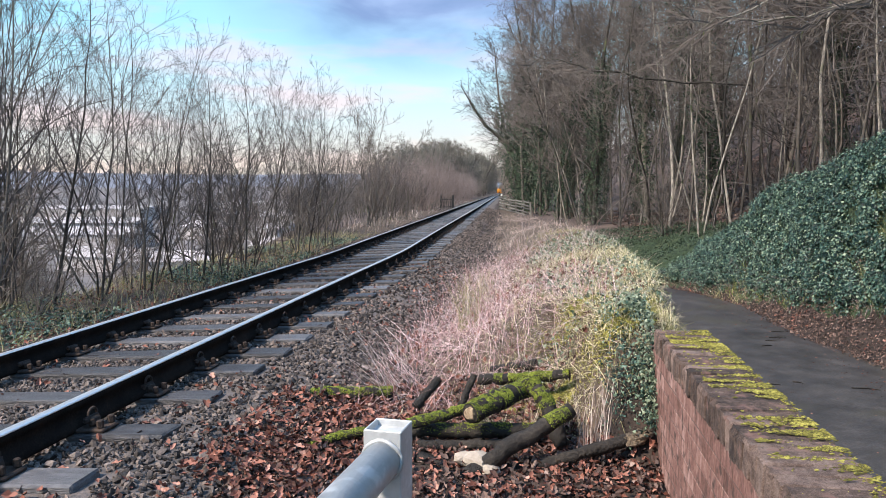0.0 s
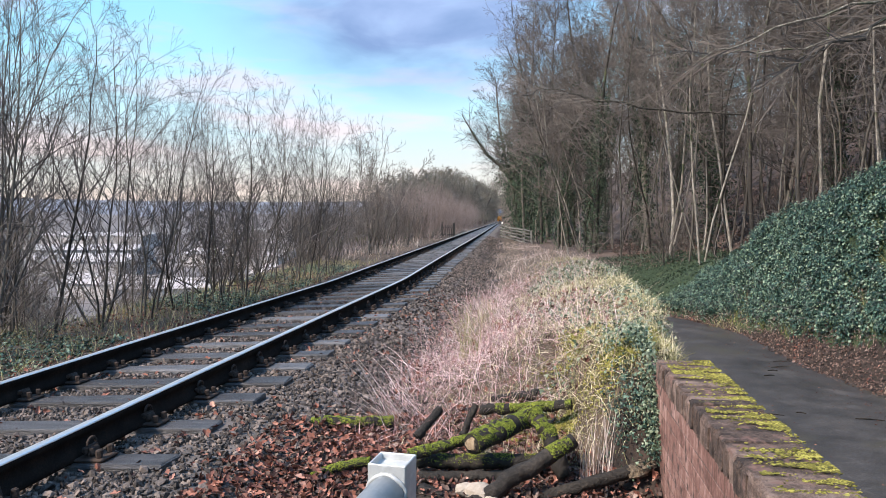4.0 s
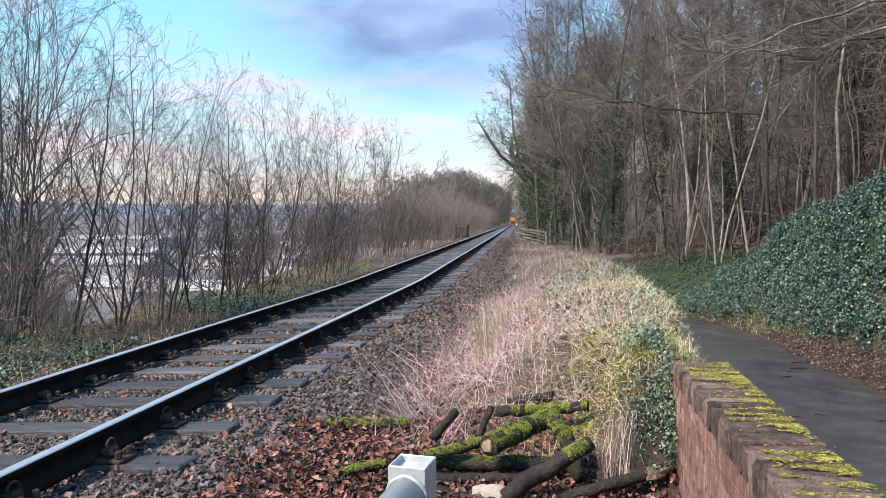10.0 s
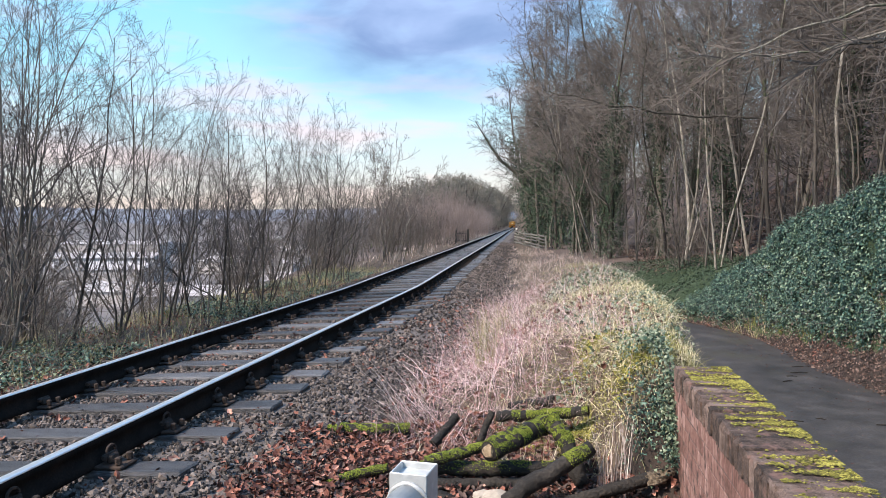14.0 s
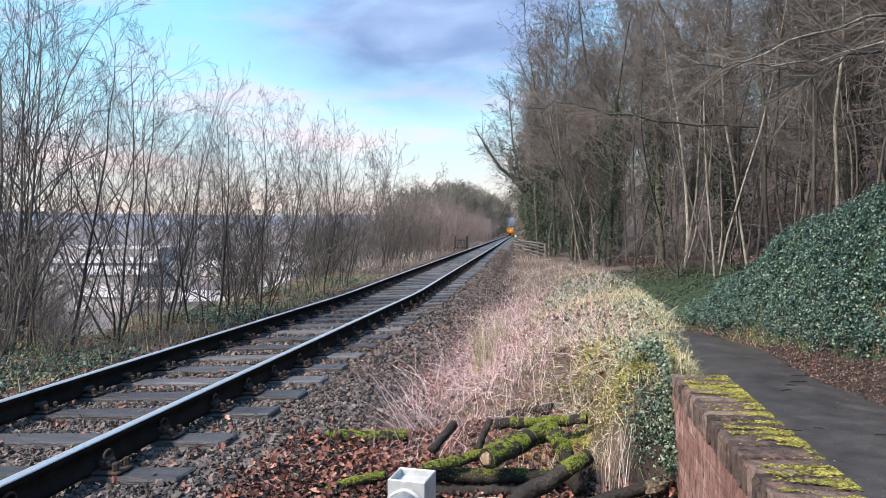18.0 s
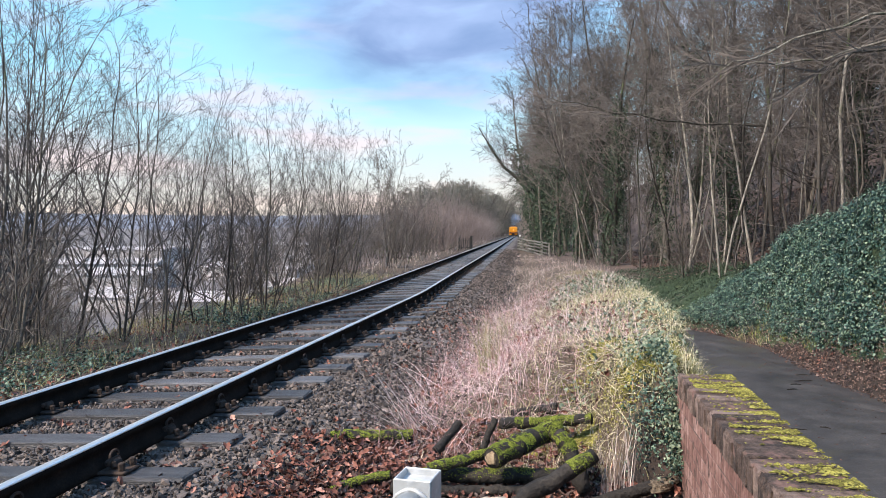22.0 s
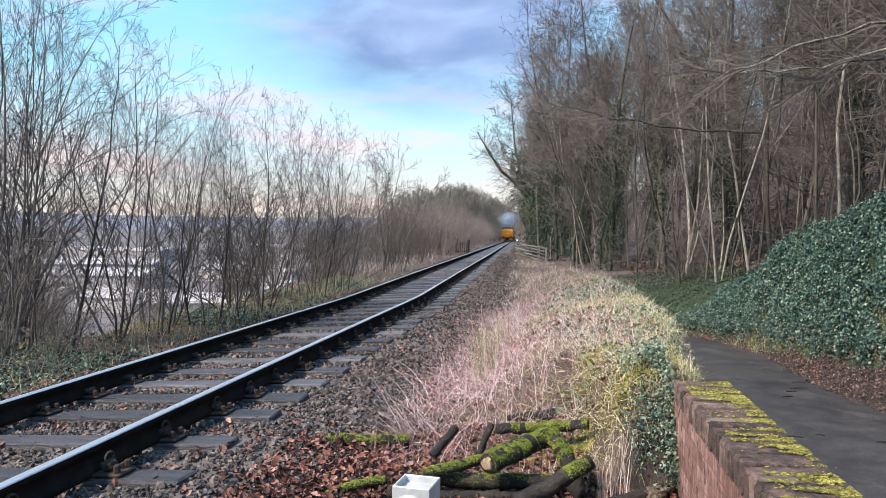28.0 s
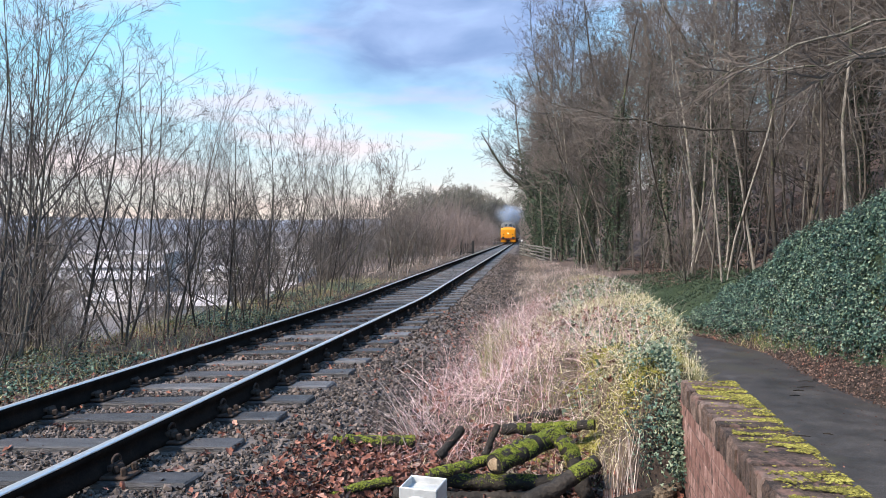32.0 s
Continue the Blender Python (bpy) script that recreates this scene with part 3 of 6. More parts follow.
def build_ground():
    def axis(dense0, dense1, step, lo, hi, grow=1.13):
        a = list(np.arange(dense0, dense1, step))
        d, p = step, dense1
        while p < hi:
            a.append(p)
            d *= grow
            p += d
        d, p = step * grow, dense0 - step
        b = []
        while p > lo:
            b.append(p)
            d *= grow
            p -= d
        return np.array(b[::-1] + a)

    xs, ys = axis(-6.5, 7.0, 0.09, -4600, 900), axis(1.0, 20, 0.10, -300, 4600)
    X, Y = np.meshgrid(xs, ys)
    Z = ground_z(X, Y)
    nx, ny = len(xs), len(ys)
    i, j = np.meshgrid(np.arange(ny - 1), np.arange(nx - 1), indexing="ij")
    q = np.stack([i * nx + j, i * nx + j + 1, (i + 1) * nx + j + 1, (i + 1) * nx + j], -1).reshape(-1, 4)
    cx, cy = (X[:-1, :-1] + X[1:, 1:]) / 2, (Y[:-1, :-1] + Y[1:, 1:]) / 2
    jit = 0.25 * wave(cx, cy, 3.1)
    s = cx - track_x(cy)
    m = np.full(cx.shape, 1)
    m[(s > 1.9 + jit)] = 0
    m[(s > 2.5 + jit) & (cy > 4.4)] = 2
    m[(cx > road_left(cy)) & (s > 2)] = 0
    m[(cx > bank_toe(cy) - 0.05 + jit * 0.5) & (s > 2)] = 4
    m[(cx > bank_toe(cy) + bank_width(cy) + 0.4 + jit) & (s > 2)] = 3
    m[(cy > 25) & (s > 3.5 + jit)] = 3
    m[(s < -1.9 + jit)] = 2
    m[(s < -4.4 + jit)] = 3
    m[(s < -60)] = 5
    # beyond this the ground takes the ridge colour with its painted haze
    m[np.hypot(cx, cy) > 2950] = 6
    me = mesh_of("ground", np.stack([X, Y, Z], -1).reshape(-1, 3), [q], [M_SOIL, M_BALLAST_BED, M_VERGE, M_HILL, M_IVYBED, M_VALLEY, M_RIDGE_HAZED], m.ravel(), smooth=True)
    tagged(new("ground", me), "railway embankment ground falling to a wide valley", "ground", kind="structure")
    # the narrow lane
    yy = np.concatenate([np.arange(-12, 26, 0.25)])
    cols = np.linspace(0, 1, 9)
    v = []
    for y in yy:
        a, b, z = float(road_left(y)) - 0.12, float(road_right(y)) + 0.12, float(road_z(y))
        for c in cols:
            v.append((a + (b - a) * c, y, z + 0.03 * (1 - (2 * c - 1) ** 2) - 0.012))
    n = len(cols)
    q = [(k * n + c, k * n + c + 1, (k + 1) * n + c + 1, (k + 1) * n + c) for k in range(len(yy) - 1) for c in range(n - 1)]
    tagged(new("road", mesh_of("road", v, [q], M_ASPHALT, smooth=True)), "narrow damp asphalt lane below the railway", "road", kind="structure")


build_ground()


# ---- railway track ----
SLEEPER_Y = [0.35, 1.08, 1.8, 2.52, 3.24, 3.96, 4.68, 5.42, 6.02, 6.63, 7.26, 7.97, 8.68]
while SLEEPER_Y[-1] < 205:
    SLEEPER_Y.append(SLEEPER_Y[-1] + 0.705)
RAIL_TOP = 0.19


def track_frame(y, s=0.0, up=0.0):
    """A pose on the track at y: across by s, above the sleepers by up."""
    x0, z0 = float(track_x(y)), float(track_z(y))
    yaw = -math.atan2(float(track_x(y + 0.5)) - float(track_x(y - 0.5)), 1.0)
    tilt = float(cant(y))
    grade = float(track_z(y + 0.5)) - float(track_z(y - 0.5))
    m = Matrix.Translation((x0, y, z0)) @ Euler((math.atan(grade), -math.atan(tilt), yaw)).to_matrix().to_4x4()
    return m @ Matrix.Translation((s, 0, up))


def rail_mesh(side):
    """Bullhead section swept along the line."""
    half = [(0.0, 0.0), (0.030, 0.0), (0.034, 0.012), (0.033, 0.034), (0.012, 0.050), (0.010, 0.095), (0.030, 0.108), (0.035, 0.124), (0.034, 0.137), (0.029, 0.1435), (0.018, 0.1455), (0.0, 0.146)]
    half = [(x, z * 1.26) for x, z in half]
    prof = half + [(-x, z) for x, z in half[-2:0:-1]]
    k = len(prof)
    ys = np.concatenate([np.arange(-3, 30, 0.4), np.arange(30, 120, 1.5), np.arange(120, 640, 8)])
    v = []
    for y in ys:
        m = track_frame(float(y), side * 0.7525, RAIL_TOP - 0.184)
        v += [tuple(m @ Vector((x, 0, z))) for x, z in prof]
    q, idx = [], []
    for i in range(len(ys) - 1):
        for j in range(k):
            j2 = (j + 1) % k
            q.append((i * k + j, i * k + j2, (i + 1) * k + j2, (i + 1) * k + j))
            zz = (prof[j][1] + prof[j2][1]) / 2
            idx.append(1 if zz > 0.1758 else 0)
    return mesh_of("rail", v, [q], [M_RAIL, M_RAILTOP], idx, smooth=True)


def chair_mesh():
    s = Shape()
    s.box((0, 0, 0.012), (0.34, 0.17, 0.024), bevel=0.008)
    for sx in (-1, 1):
        s.box((sx * 0.066, 0, 0.050), (0.045, 0.085, 0.055), pose(0, 0, 0, 0, sx * -14, 0), bevel=0.012)
        for sy in (-0.055, 0.055):
            s.tube([(sx * 0.135, sy, 0.03), (sx * 0.135, sy, 0.066), (sx * 0.135, sy, 0.072)], [0.020, 0.020, 0.012], 6, cap=True)
        s.box((sx * 0.045, 0.0, 0.066), (0.03, 0.13, 0.035), bevel=0.008)
    # spring key hoop
    th = np.linspace(-0.2, np.pi + 0.2, 8)
    s.tube(np.stack([0.055 + 0 * th, 0.042 * np.cos(th), 0.098 + 0.030 * np.sin(th)], -1), 0.009, 5, cap=True)
    return s.mesh("chair", M_CHAIR)


def build_track():
    root = tagged(new("railway_track"), "single railway track with bullhead rails on worn timber sleepers", "railway track", kind="structure")
    for side in (-1, 1):
        part("rail", rail_mesh(side), root, "rusty rail with a polished running surface")
    metal = chair_mesh()
    kinds = []
    for k in range(6):
        s = Shape()
        v, q, t = bevel_box(np.array([1.295, 0.115, 0.065]), 0.012)
        v = v + RNG.uniform(-0.006, 0.006, v.shape)
        s.add(v, t, q)
        # splits along the grain
        for c in range(3):
            x0, yy = RNG.uniform(-1.2, 0.9), RNG.uniform(-0.09, 0.09)
            s.box((x0, yy, 0.0655), (RNG.uniform(0.2, 0.5), 0.02, 0.004), pose(0, 0, 0, 0, 0, RNG.uniform(-2, 2)))
        kinds.append(s.mesh("sleeper", M_SLEEPER))
    for n, y in enumerate(SLEEPER_Y):
        if n >= 286:
            break
        m = track_frame(y, RNG.uniform(-0.03, 0.05), -0.065) @ pose(0, 0, 0, 0, 0, RNG.uniform(-0.8, 0.8))
        sl = part("sleeper", kinds[n % 6], root, "", m)
        if y < 34:
            for side in (-1, 1):
                part("chair", metal, sl, "" if n else "rusty cast iron rail chair", pose(side * 0.7525, 0, 0.066, 0, 0, 180 if side < 0 else 0))
    return root


build_track()


# ---- loose stones ----
ICO_V = []
_p = (1 + 5 ** 0.5) / 2
for _a, _b in ((1, _p), (-1, _p), (1, -_p), (-1, -_p)):
    ICO_V += [(0, _a, _b), (_a, _b, 0), (_b, 0, _a)]
ICO_V = np.array(ICO_V, float) / np.hypot(1, _p)
ICO_T = [(i, j, k) for i in range(12) for j in range(i + 1, 12) for k in range(j + 1, 12) if max(np.linalg.norm(ICO_V[i] - ICO_V[j]), np.linalg.norm(ICO_V[j] - ICO_V[k]), np.linalg.norm(ICO_V[i] - ICO_V[k])) < 1.1]
ICO_T = [t if np.dot(np.cross(ICO_V[t[1]] - ICO_V[t[0]], ICO_V[t[2]] - ICO_V[t[0]]), ICO_V[t[0]]) > 0 else (t[0], t[2], t[1]) for t in ICO_T]
OCT_V = np.array([(1, 0, 0), (-1, 0, 0), (0, 1, 0), (0, -1, 0), (0, 0, 1), (0, 0, -1)], float)
OCT_T = [(0, 2, 4), (2, 1, 4), (1, 3, 4), (3, 0, 4), (2, 0, 5), (1, 2, 5), (3, 1, 5), (0, 3, 5)]


def chipped(v):
    """An angular broken stone."""
    return jagged(v, 0.2) * RNG.uniform(0.75, 1.25, (1, 3))


def jagged(v, amount):
    w = v * (1 + RNG.uniform(-amount, amount, (len(v), 1)))
    for _ in range(3):
        n = RNG.normal(size=3)
        n /= np.linalg.norm(n)
        over = np.maximum(w @ n - 0.45, 0)
        w = w - over[:, None] * n
    return w


def stones(name, count, xr, yr, size, tv, tt, keep, label, mat=None, sink=0.2):
    s = Shape()
    x, y = RNG.uniform(*xr, count), RNG.uniform(*yr, count)
    ok = keep(x, y)
    x, y = x[ok], y[ok]
    for k in range(9):
        sel = np.arange(len(x)) % 9 == k
        n = sel.sum()
        r = RNG.uniform(*size, n) * np.where(RNG.random(n) < 0.08, 1.35, 1.0)
        sc = r[:, None] * RNG.uniform(0.6, 1.5, (n, 3))
        pos = np.stack([x[sel], y[sel], ground_z(x[sel], y[sel]) + r * RNG.uniform(-sink, 0.7, n)], -1)
        s.scatter(chipped(tv), tt, pos, random_turns(n), sc)
    return tagged(new(name, s.mesh(name, mat or M_STONE)), label, "ballast", kind="stuff")


SL = np.array(SLEEPER_Y)


def on_ballast(x, y, edge=2.35):
    s = x - track_x(y)
    near = np.abs(y[:, None] - SL[None, :]).min(1)
    under = (np.abs(s) < 1.33) & (near < 0.155) & (RNG.random(len(x)) > 0.03)
    fade = RNG.random(len(x)) > smooth01(edge - 0.5, edge + 0.35, s + 0.25 * wave(x, y, 2.5))
    left = RNG.random(len(x)) > smooth01(1.5, 2.1, -s + 0.2 * wave(x, y, 2.0))
    return ~under & fade & left


stones("ballast", 38000, (-5.7, -0.7), (2.3, 9.0), (0.010, 0.021), ICO_V, ICO_T, on_ballast, "grey-brown crushed stone ballast between the sleepers")
stones("ballast", 32000, (-6.0, -0.8), (9.0, 26.0), (0.014, 0.028), OCT_V, OCT_T, on_ballast, "grey-brown crushed stone ballast further along the line")
stones("ballast", 16000, (-8.0, -1.0), (26.0, 60.0), (0.02, 0.042), OCT_V, OCT_T, on_ballast, "grey-brown crushed stone ballast in the distance")


# ---- fallen leaves, ivy, grass, stems ----
LEAF_V = np.array([(0, -0.52, 0.10), (0.20, -0.30, 0.16), (0.30, -0.02, 0.20), (0.17, 0.14, 0.08), (0.20, 0.34, 0.15), (0, 0.56, 0.16), (-0.22, 0.30, 0.11), (-0.15, 0.12, 0.07), (-0.31, -0.06, 0.24), (-0.19, -0.32, 0.14), (0, -0.05, -0.05)], float)
LEAF_T = [(10, k, (k + 1) % 10) for k in range(10)]
IVY_V = np.array([(0, -0.45, 0), (0.5, -0.25, -0.10), (0.28, 0.08, 0.02), (0, 0.6, -0.12), (-0.28, 0.08, 0.02), (-0.5, -0.25, -0.10), (0, -0.1, 0.06)], float)
IVY_T = [(6, 0, 1), (6, 1, 2), (6, 2, 3), (6, 3, 4), (6, 4, 5), (6, 5, 0)]
CARD_V = np.array([(0, -0.5, 0), (0.42, 0, 0.06), (0, 0.55, 0), (-0.42, 0, 0.06)], float)
CARD_T = [(0, 1, 2), (0, 2, 3)]


def slope_normals(x, y, e=0.06):
    dx = (ground_z(x + e, y) - ground_z(x - e, y)) / (2 * e)
    dy = (ground_z(x, y + e) - ground_z(x, y - e)) / (2 * e)
    return np.stack([-dx, -dy, np.ones_like(dx)], -1)


def leaf_field(name, count, xr, yr, size, keep, label, category, mat, tv=LEAF_V, tt=LEAF_T, lift=(0.0, 0.05), rough=0.55):
    x, y = RNG.uniform(*xr, count), RNG.uniform(*yr, count)
    ok = keep(x, y)
    x, y = x[ok], y[ok]
    n = len(x)
    nor = slope_normals(x, y)
    nor = nor / np.linalg.norm(nor, axis=1)[:, None]
    pos = np.stack([x, y, ground_z(x, y)], -1) + nor * RNG.uniform(*lift, n)[:, None]
    rot = turns_to(nor + RNG.normal(0, rough, (n, 3)))
    s = Shape()
    s.scatter(tv, tt, pos, rot, np.repeat(RNG.uniform(*size, n)[:, None], 3, 1))
    return tagged(new(name, s.mesh(name, mat)), label, category, kind="stuff")


def MOUND(x, y):
    return (x - track_x(y) > 2.15) & (x < road_left(y) - 0.05)


def chance(n, p):
    return RNG.random(n) < p


leaf_field("fallen_leaves", 7200, (-1.9, 0.68), (2.2, 5.4), (0.025, 0.062), lambda x, y: (ground_z(x, y) < 0.05) & chance(len(x), np.clip(smooth01(-1.9, -0.9, x + 0.3 * wave(x, y, 2.0)), 0.03, 1)), "red-brown fallen leaves among the logs", "leaves", M_LITTER)
leaf_field("fallen_leaves", 5600, (-1.5, 0.68), (2.3, 5.0), (0.025, 0.058), lambda x, y: (ground_z(x, y) < 0.05) & chance(len(x), 0.8), "damp dark leaves under and around the logs", "leaves", M_LITTER_DARK, lift=(0.0, 0.05), rough=0.8)
leaf_field("fallen_leaves", 1500, (-1.75, -0.75), (3.3, 5.5), (0.03, 0.07), lambda x, y: chance(len(x), smooth01(-0.3, 0.3, wave(x, y, 2.6, 3.0))), "rust-red leaves drifted against the ballast's edge", "leaves", M_LITTER, lift=(0.02, 0.07))
leaf_field("fallen_leaves", 3200, (-5.6, -1.2), (2.5, 14), (0.035, 0.07), lambda x, y: chance(len(x), 0.35 + 0.35 * wave(x, y, 1.7)), "brown leaves scattered over the ballast", "leaves", M_LITTER, lift=(0.01, 0.035))
leaf_field("fallen_leaves", 1000, (-1.6, 0.8), (4.9, 14), (0.025, 0.055), lambda x, y: chance(len(x), 0.5 + 0.5 * wave(x, y, 1.3, 2.0)), "brown leaves caught in the verge", "leaves", M_LITTER, lift=(0.0, 0.08))
leaf_field("fallen_leaves", 62000, (2.4, 6.0), (7.5, 19), (0.02, 0.048), lambda x, y: (x > road_right(y) - 0.04 - 0.12 * RNG.random(len(x))) & (x < bank_toe(y) + 0.3) & chance(len(x), 0.75 + 0.25 * wave(x, y, 1.9)), "damp brown leaves heaped along the lane's edge", "leaves", M_LITTER_DARK, lift=(0.0, 0.06))
leaf_field("fallen_leaves", 2500, (2.4, 6.0), (7.5, 18), (0.03, 0.07), lambda x, y: (x > road_right(y)) & (x < bank_toe(y) + 0.2) & chance(len(x), smooth01(-0.2, 0.4, wave(x, y, 2.3, 4.0))), "lighter brown leaves along the lane's edge", "leaves", M_LITTER, lift=(0.02, 0.07))
leaf_field("fallen_leaves", 5000, (-7.5, -5.0), (4, 22), (0.03, 0.065), lambda x, y: (x - track_x(y) < -1.75) & chance(len(x), 0.5 + 0.4 * wave(x, y, 1.4)), "brown leaves on the far verge", "leaves", M_LITTER, lift=(0.0, 0.05))

leaf_field("ivy", 56000, (1.6, 8.0), (16, 27), (0.026, 0.06), lambda x, y: (x > road_right(y) + 0.1) & (x < bank_toe(y) + bank_width(y) + 1.0 + wave(x, y, 0.8)) & chance(len(x), 0.7 + 0.3 * wave(x, y, 0.9, 1.0)), "low ivy carpet below the trees", "ivy", M_IVY_OLD, CARD_V, CARD_T, lift=(0.0, 0.12), rough=0.6)
leaf_field("ivy", 9000, (-0.4, 1.6), (5.0, 14), (0.018, 0.038), lambda x, y: MOUND(x, y) & chance(len(x), smooth01(0.0, 0.4, wave(x, y, 1.9, 0.7) + 0.8 * smooth01(-0.4, 0.3, x) - 0.5)), "patchy ivy creeping over the verge", "ivy", M_IVY_PALE, IVY_V, IVY_T, lift=(0.0, 0.1))
leaf_field("ivy", 46000, (0.1, 0.72), (3.9, 5.0), (0.010, 0.023), lambda x, y: (x < 0.69) & chance(len(x), smooth01(0.40, 0.62, x + 0.14 * wave(x, y, 6.0)) * smooth01(4.10, 4.32, y + 0.08 * wave(x, y, 11.0)) * smooth01(4.78, 4.36, y) * smooth01(-0.6, 0.1, wave(x, y, 9.0, 2.0))), "ivy hanging down beside the wall's end", "ivy", M_IVY, IVY_V, IVY_T, lift=(0.0, 0.12), rough=0.9)
leaf_field("ivy", 9000, (0.25, 0.72), (4.0, 5.0), (0.010, 0.024), lambda x, y: (x < 0.69) & chance(len(x), smooth01(0.45, 0.66, x + 0.12 * wave(x, y, 7.0, 1.0)) * smooth01(-0.2, 0.4, wave(x * 1.6, y, 8.0, 5.0))), "pale ivy sprays hanging beside the wall's end", "ivy", M_IVY_PALE, IVY_V, IVY_T, lift=(0.06, 0.15), rough=0.9)
leaf_field("ivy", 30000, (-7.8, -5.0), (5, 24), (0.025, 0.05), lambda x, y: (x - track_x(y) < -1.9) & chance(len(x), smooth01(-0.5, 0.3, wave(x, y, 1.1, 2.5))), "ivy and low weeds on the far verge", "ivy", M_IVY, IVY_V, IVY_T, lift=(0.0, 0.1))


leaf_field("fallen_leaves", 1600, (-1.45, 0.9), (4.9, 9), (0.03, 0.065), lambda x, y: MOUND(x, y) & chance(len(x), smooth01(0.15, 0.5, wave(x, y, 2.7, 5.0) + 0.25 * smooth01(-0.7, -1.2, x))), "rust-red leaves lying in patches on the verge", "leaves", M_LITTER, lift=(0.01, 0.05), rough=0.8)


def verge_moss():
    """Cushions of moss on the verge behind the logs and at the wall's end."""
    for x0, y0, rx, ry, n in ((0.10, 4.92, 0.24, 0.14, 4500), (0.55, 4.75, 0.16, 0.20, 3500), (0.72, 5.0, 0.14, 0.28, 3500), (-0.15, 5.05, 0.14, 0.10, 1800), (0.35, 5.6, 0.22, 0.25, 2500)):
        s = Shape()
        x, y = RNG.normal(x0, rx * 0.5, n), RNG.normal(y0, ry * 0.5, n)
        z = ground_z(x, y) + 0.035 * np.maximum(wave(x, y, 16.0, 1.0) + 0.3, 0)
        s.scatter(OCT_V, OCT_T, np.stack([x, y, z], -1), random_turns(n), RNG.uniform(0.004, 0.010, (n, 1)) * np.ones((1, 3)))
        tagged(new("moss", s.mesh("moss", M_MOSS)), "cushion of yellow-green moss on the verge", "moss", kind="stuff")


verge_moss()


def bank_ivy():
    """Ivy in overlapping hanging clumps over the face and the top of the bank."""
    s = Shape()
    for k in range(1500):
        y = 9.0 + 9.5 * RNG.random()
        f = RNG.uniform(0.10, 1.25)
        x = float(bank_toe(y) + bank_width(y) * f)
        nor = slope_normals(np.array([x]), np.array([y]), 0.15)[0]
        nor /= np.linalg.norm(nor)
        big = 1.0 if f < 0.9 else 0.8
        r = RNG.uniform(0.10, 0.27) * big
        n = int(175 * (r / 0.2) ** 1.3)
        d = RNG.normal(size=(n, 3)) + nor * 0.9
        d /= np.linalg.norm(d, axis=1)[:, None]
        c = np.array([x, y, float(ground_z(x, y))]) + nor * RNG.uniform(-0.08, 0.10)
        fall = RNG.random((n, 1)) ** 2 * RNG.uniform(0.0, 0.42) * r / 0.2
        pos = c + d * r * RNG.uniform(0.55, 1.0, (n, 1)) * np.array([0.8, 1.0, 1.0]) - np.array([0, 0, 1.0]) * fall + nor * 0.1 * fall
        s.scatter(CARD_V, CARD_T, pos, turns_to(d * 0.6 + nor * 0.5 + RNG.normal(0, 0.4, (n, 3)) + np.array([0, 0, 0.2])), np.repeat((0.018 + 0.038 * RNG.random(n) ** 1.5)[:, None], 3, 1))
    tagged(new("ivy", s.mesh("ivy", M_IVY)), "thick dark green ivy hanging over the bank", "ivy", kind="stuff")


def bank_brambles():
    """Dead bramble canes and dry grass that hang through the ivy."""
    s = Shape()
    for k in range(230):
        y = RNG.uniform(9, 18)
        f = RNG.choice([RNG.uniform(-0.1, 0.35), RNG.uniform(0.8, 1.5)])
        x = float(bank_toe(y) + bank_width(y) * f)
        p = np.array([x, y, float(ground_z(x, y)) + 0.05])
        d = np.array([RNG.normal(-0.5, 0.4), RNG.normal(-0.3, 0.6), RNG.uniform(0.3, 1.1)])
        pts = [p.copy()]
        l = RNG.uniform(0.3, 1.1) / 5
        for i in range(5):
            d = d / np.linalg.norm(d)
            p = p + d * l
            pts.append(p.copy())
            d = d + np.array([0, 0, -0.38]) + RNG.normal(0, 0.12, 3)
        s.tube(pts, np.linspace(0.0035, 0.0015, 6), 3)
    tagged(new("bramble_canes", s.mesh("bramble_canes", M_TWIG_PALE)), "dry bramble canes arching through the bank's ivy", "brambles", kind="stuff")


bank_ivy()
bank_brambles()


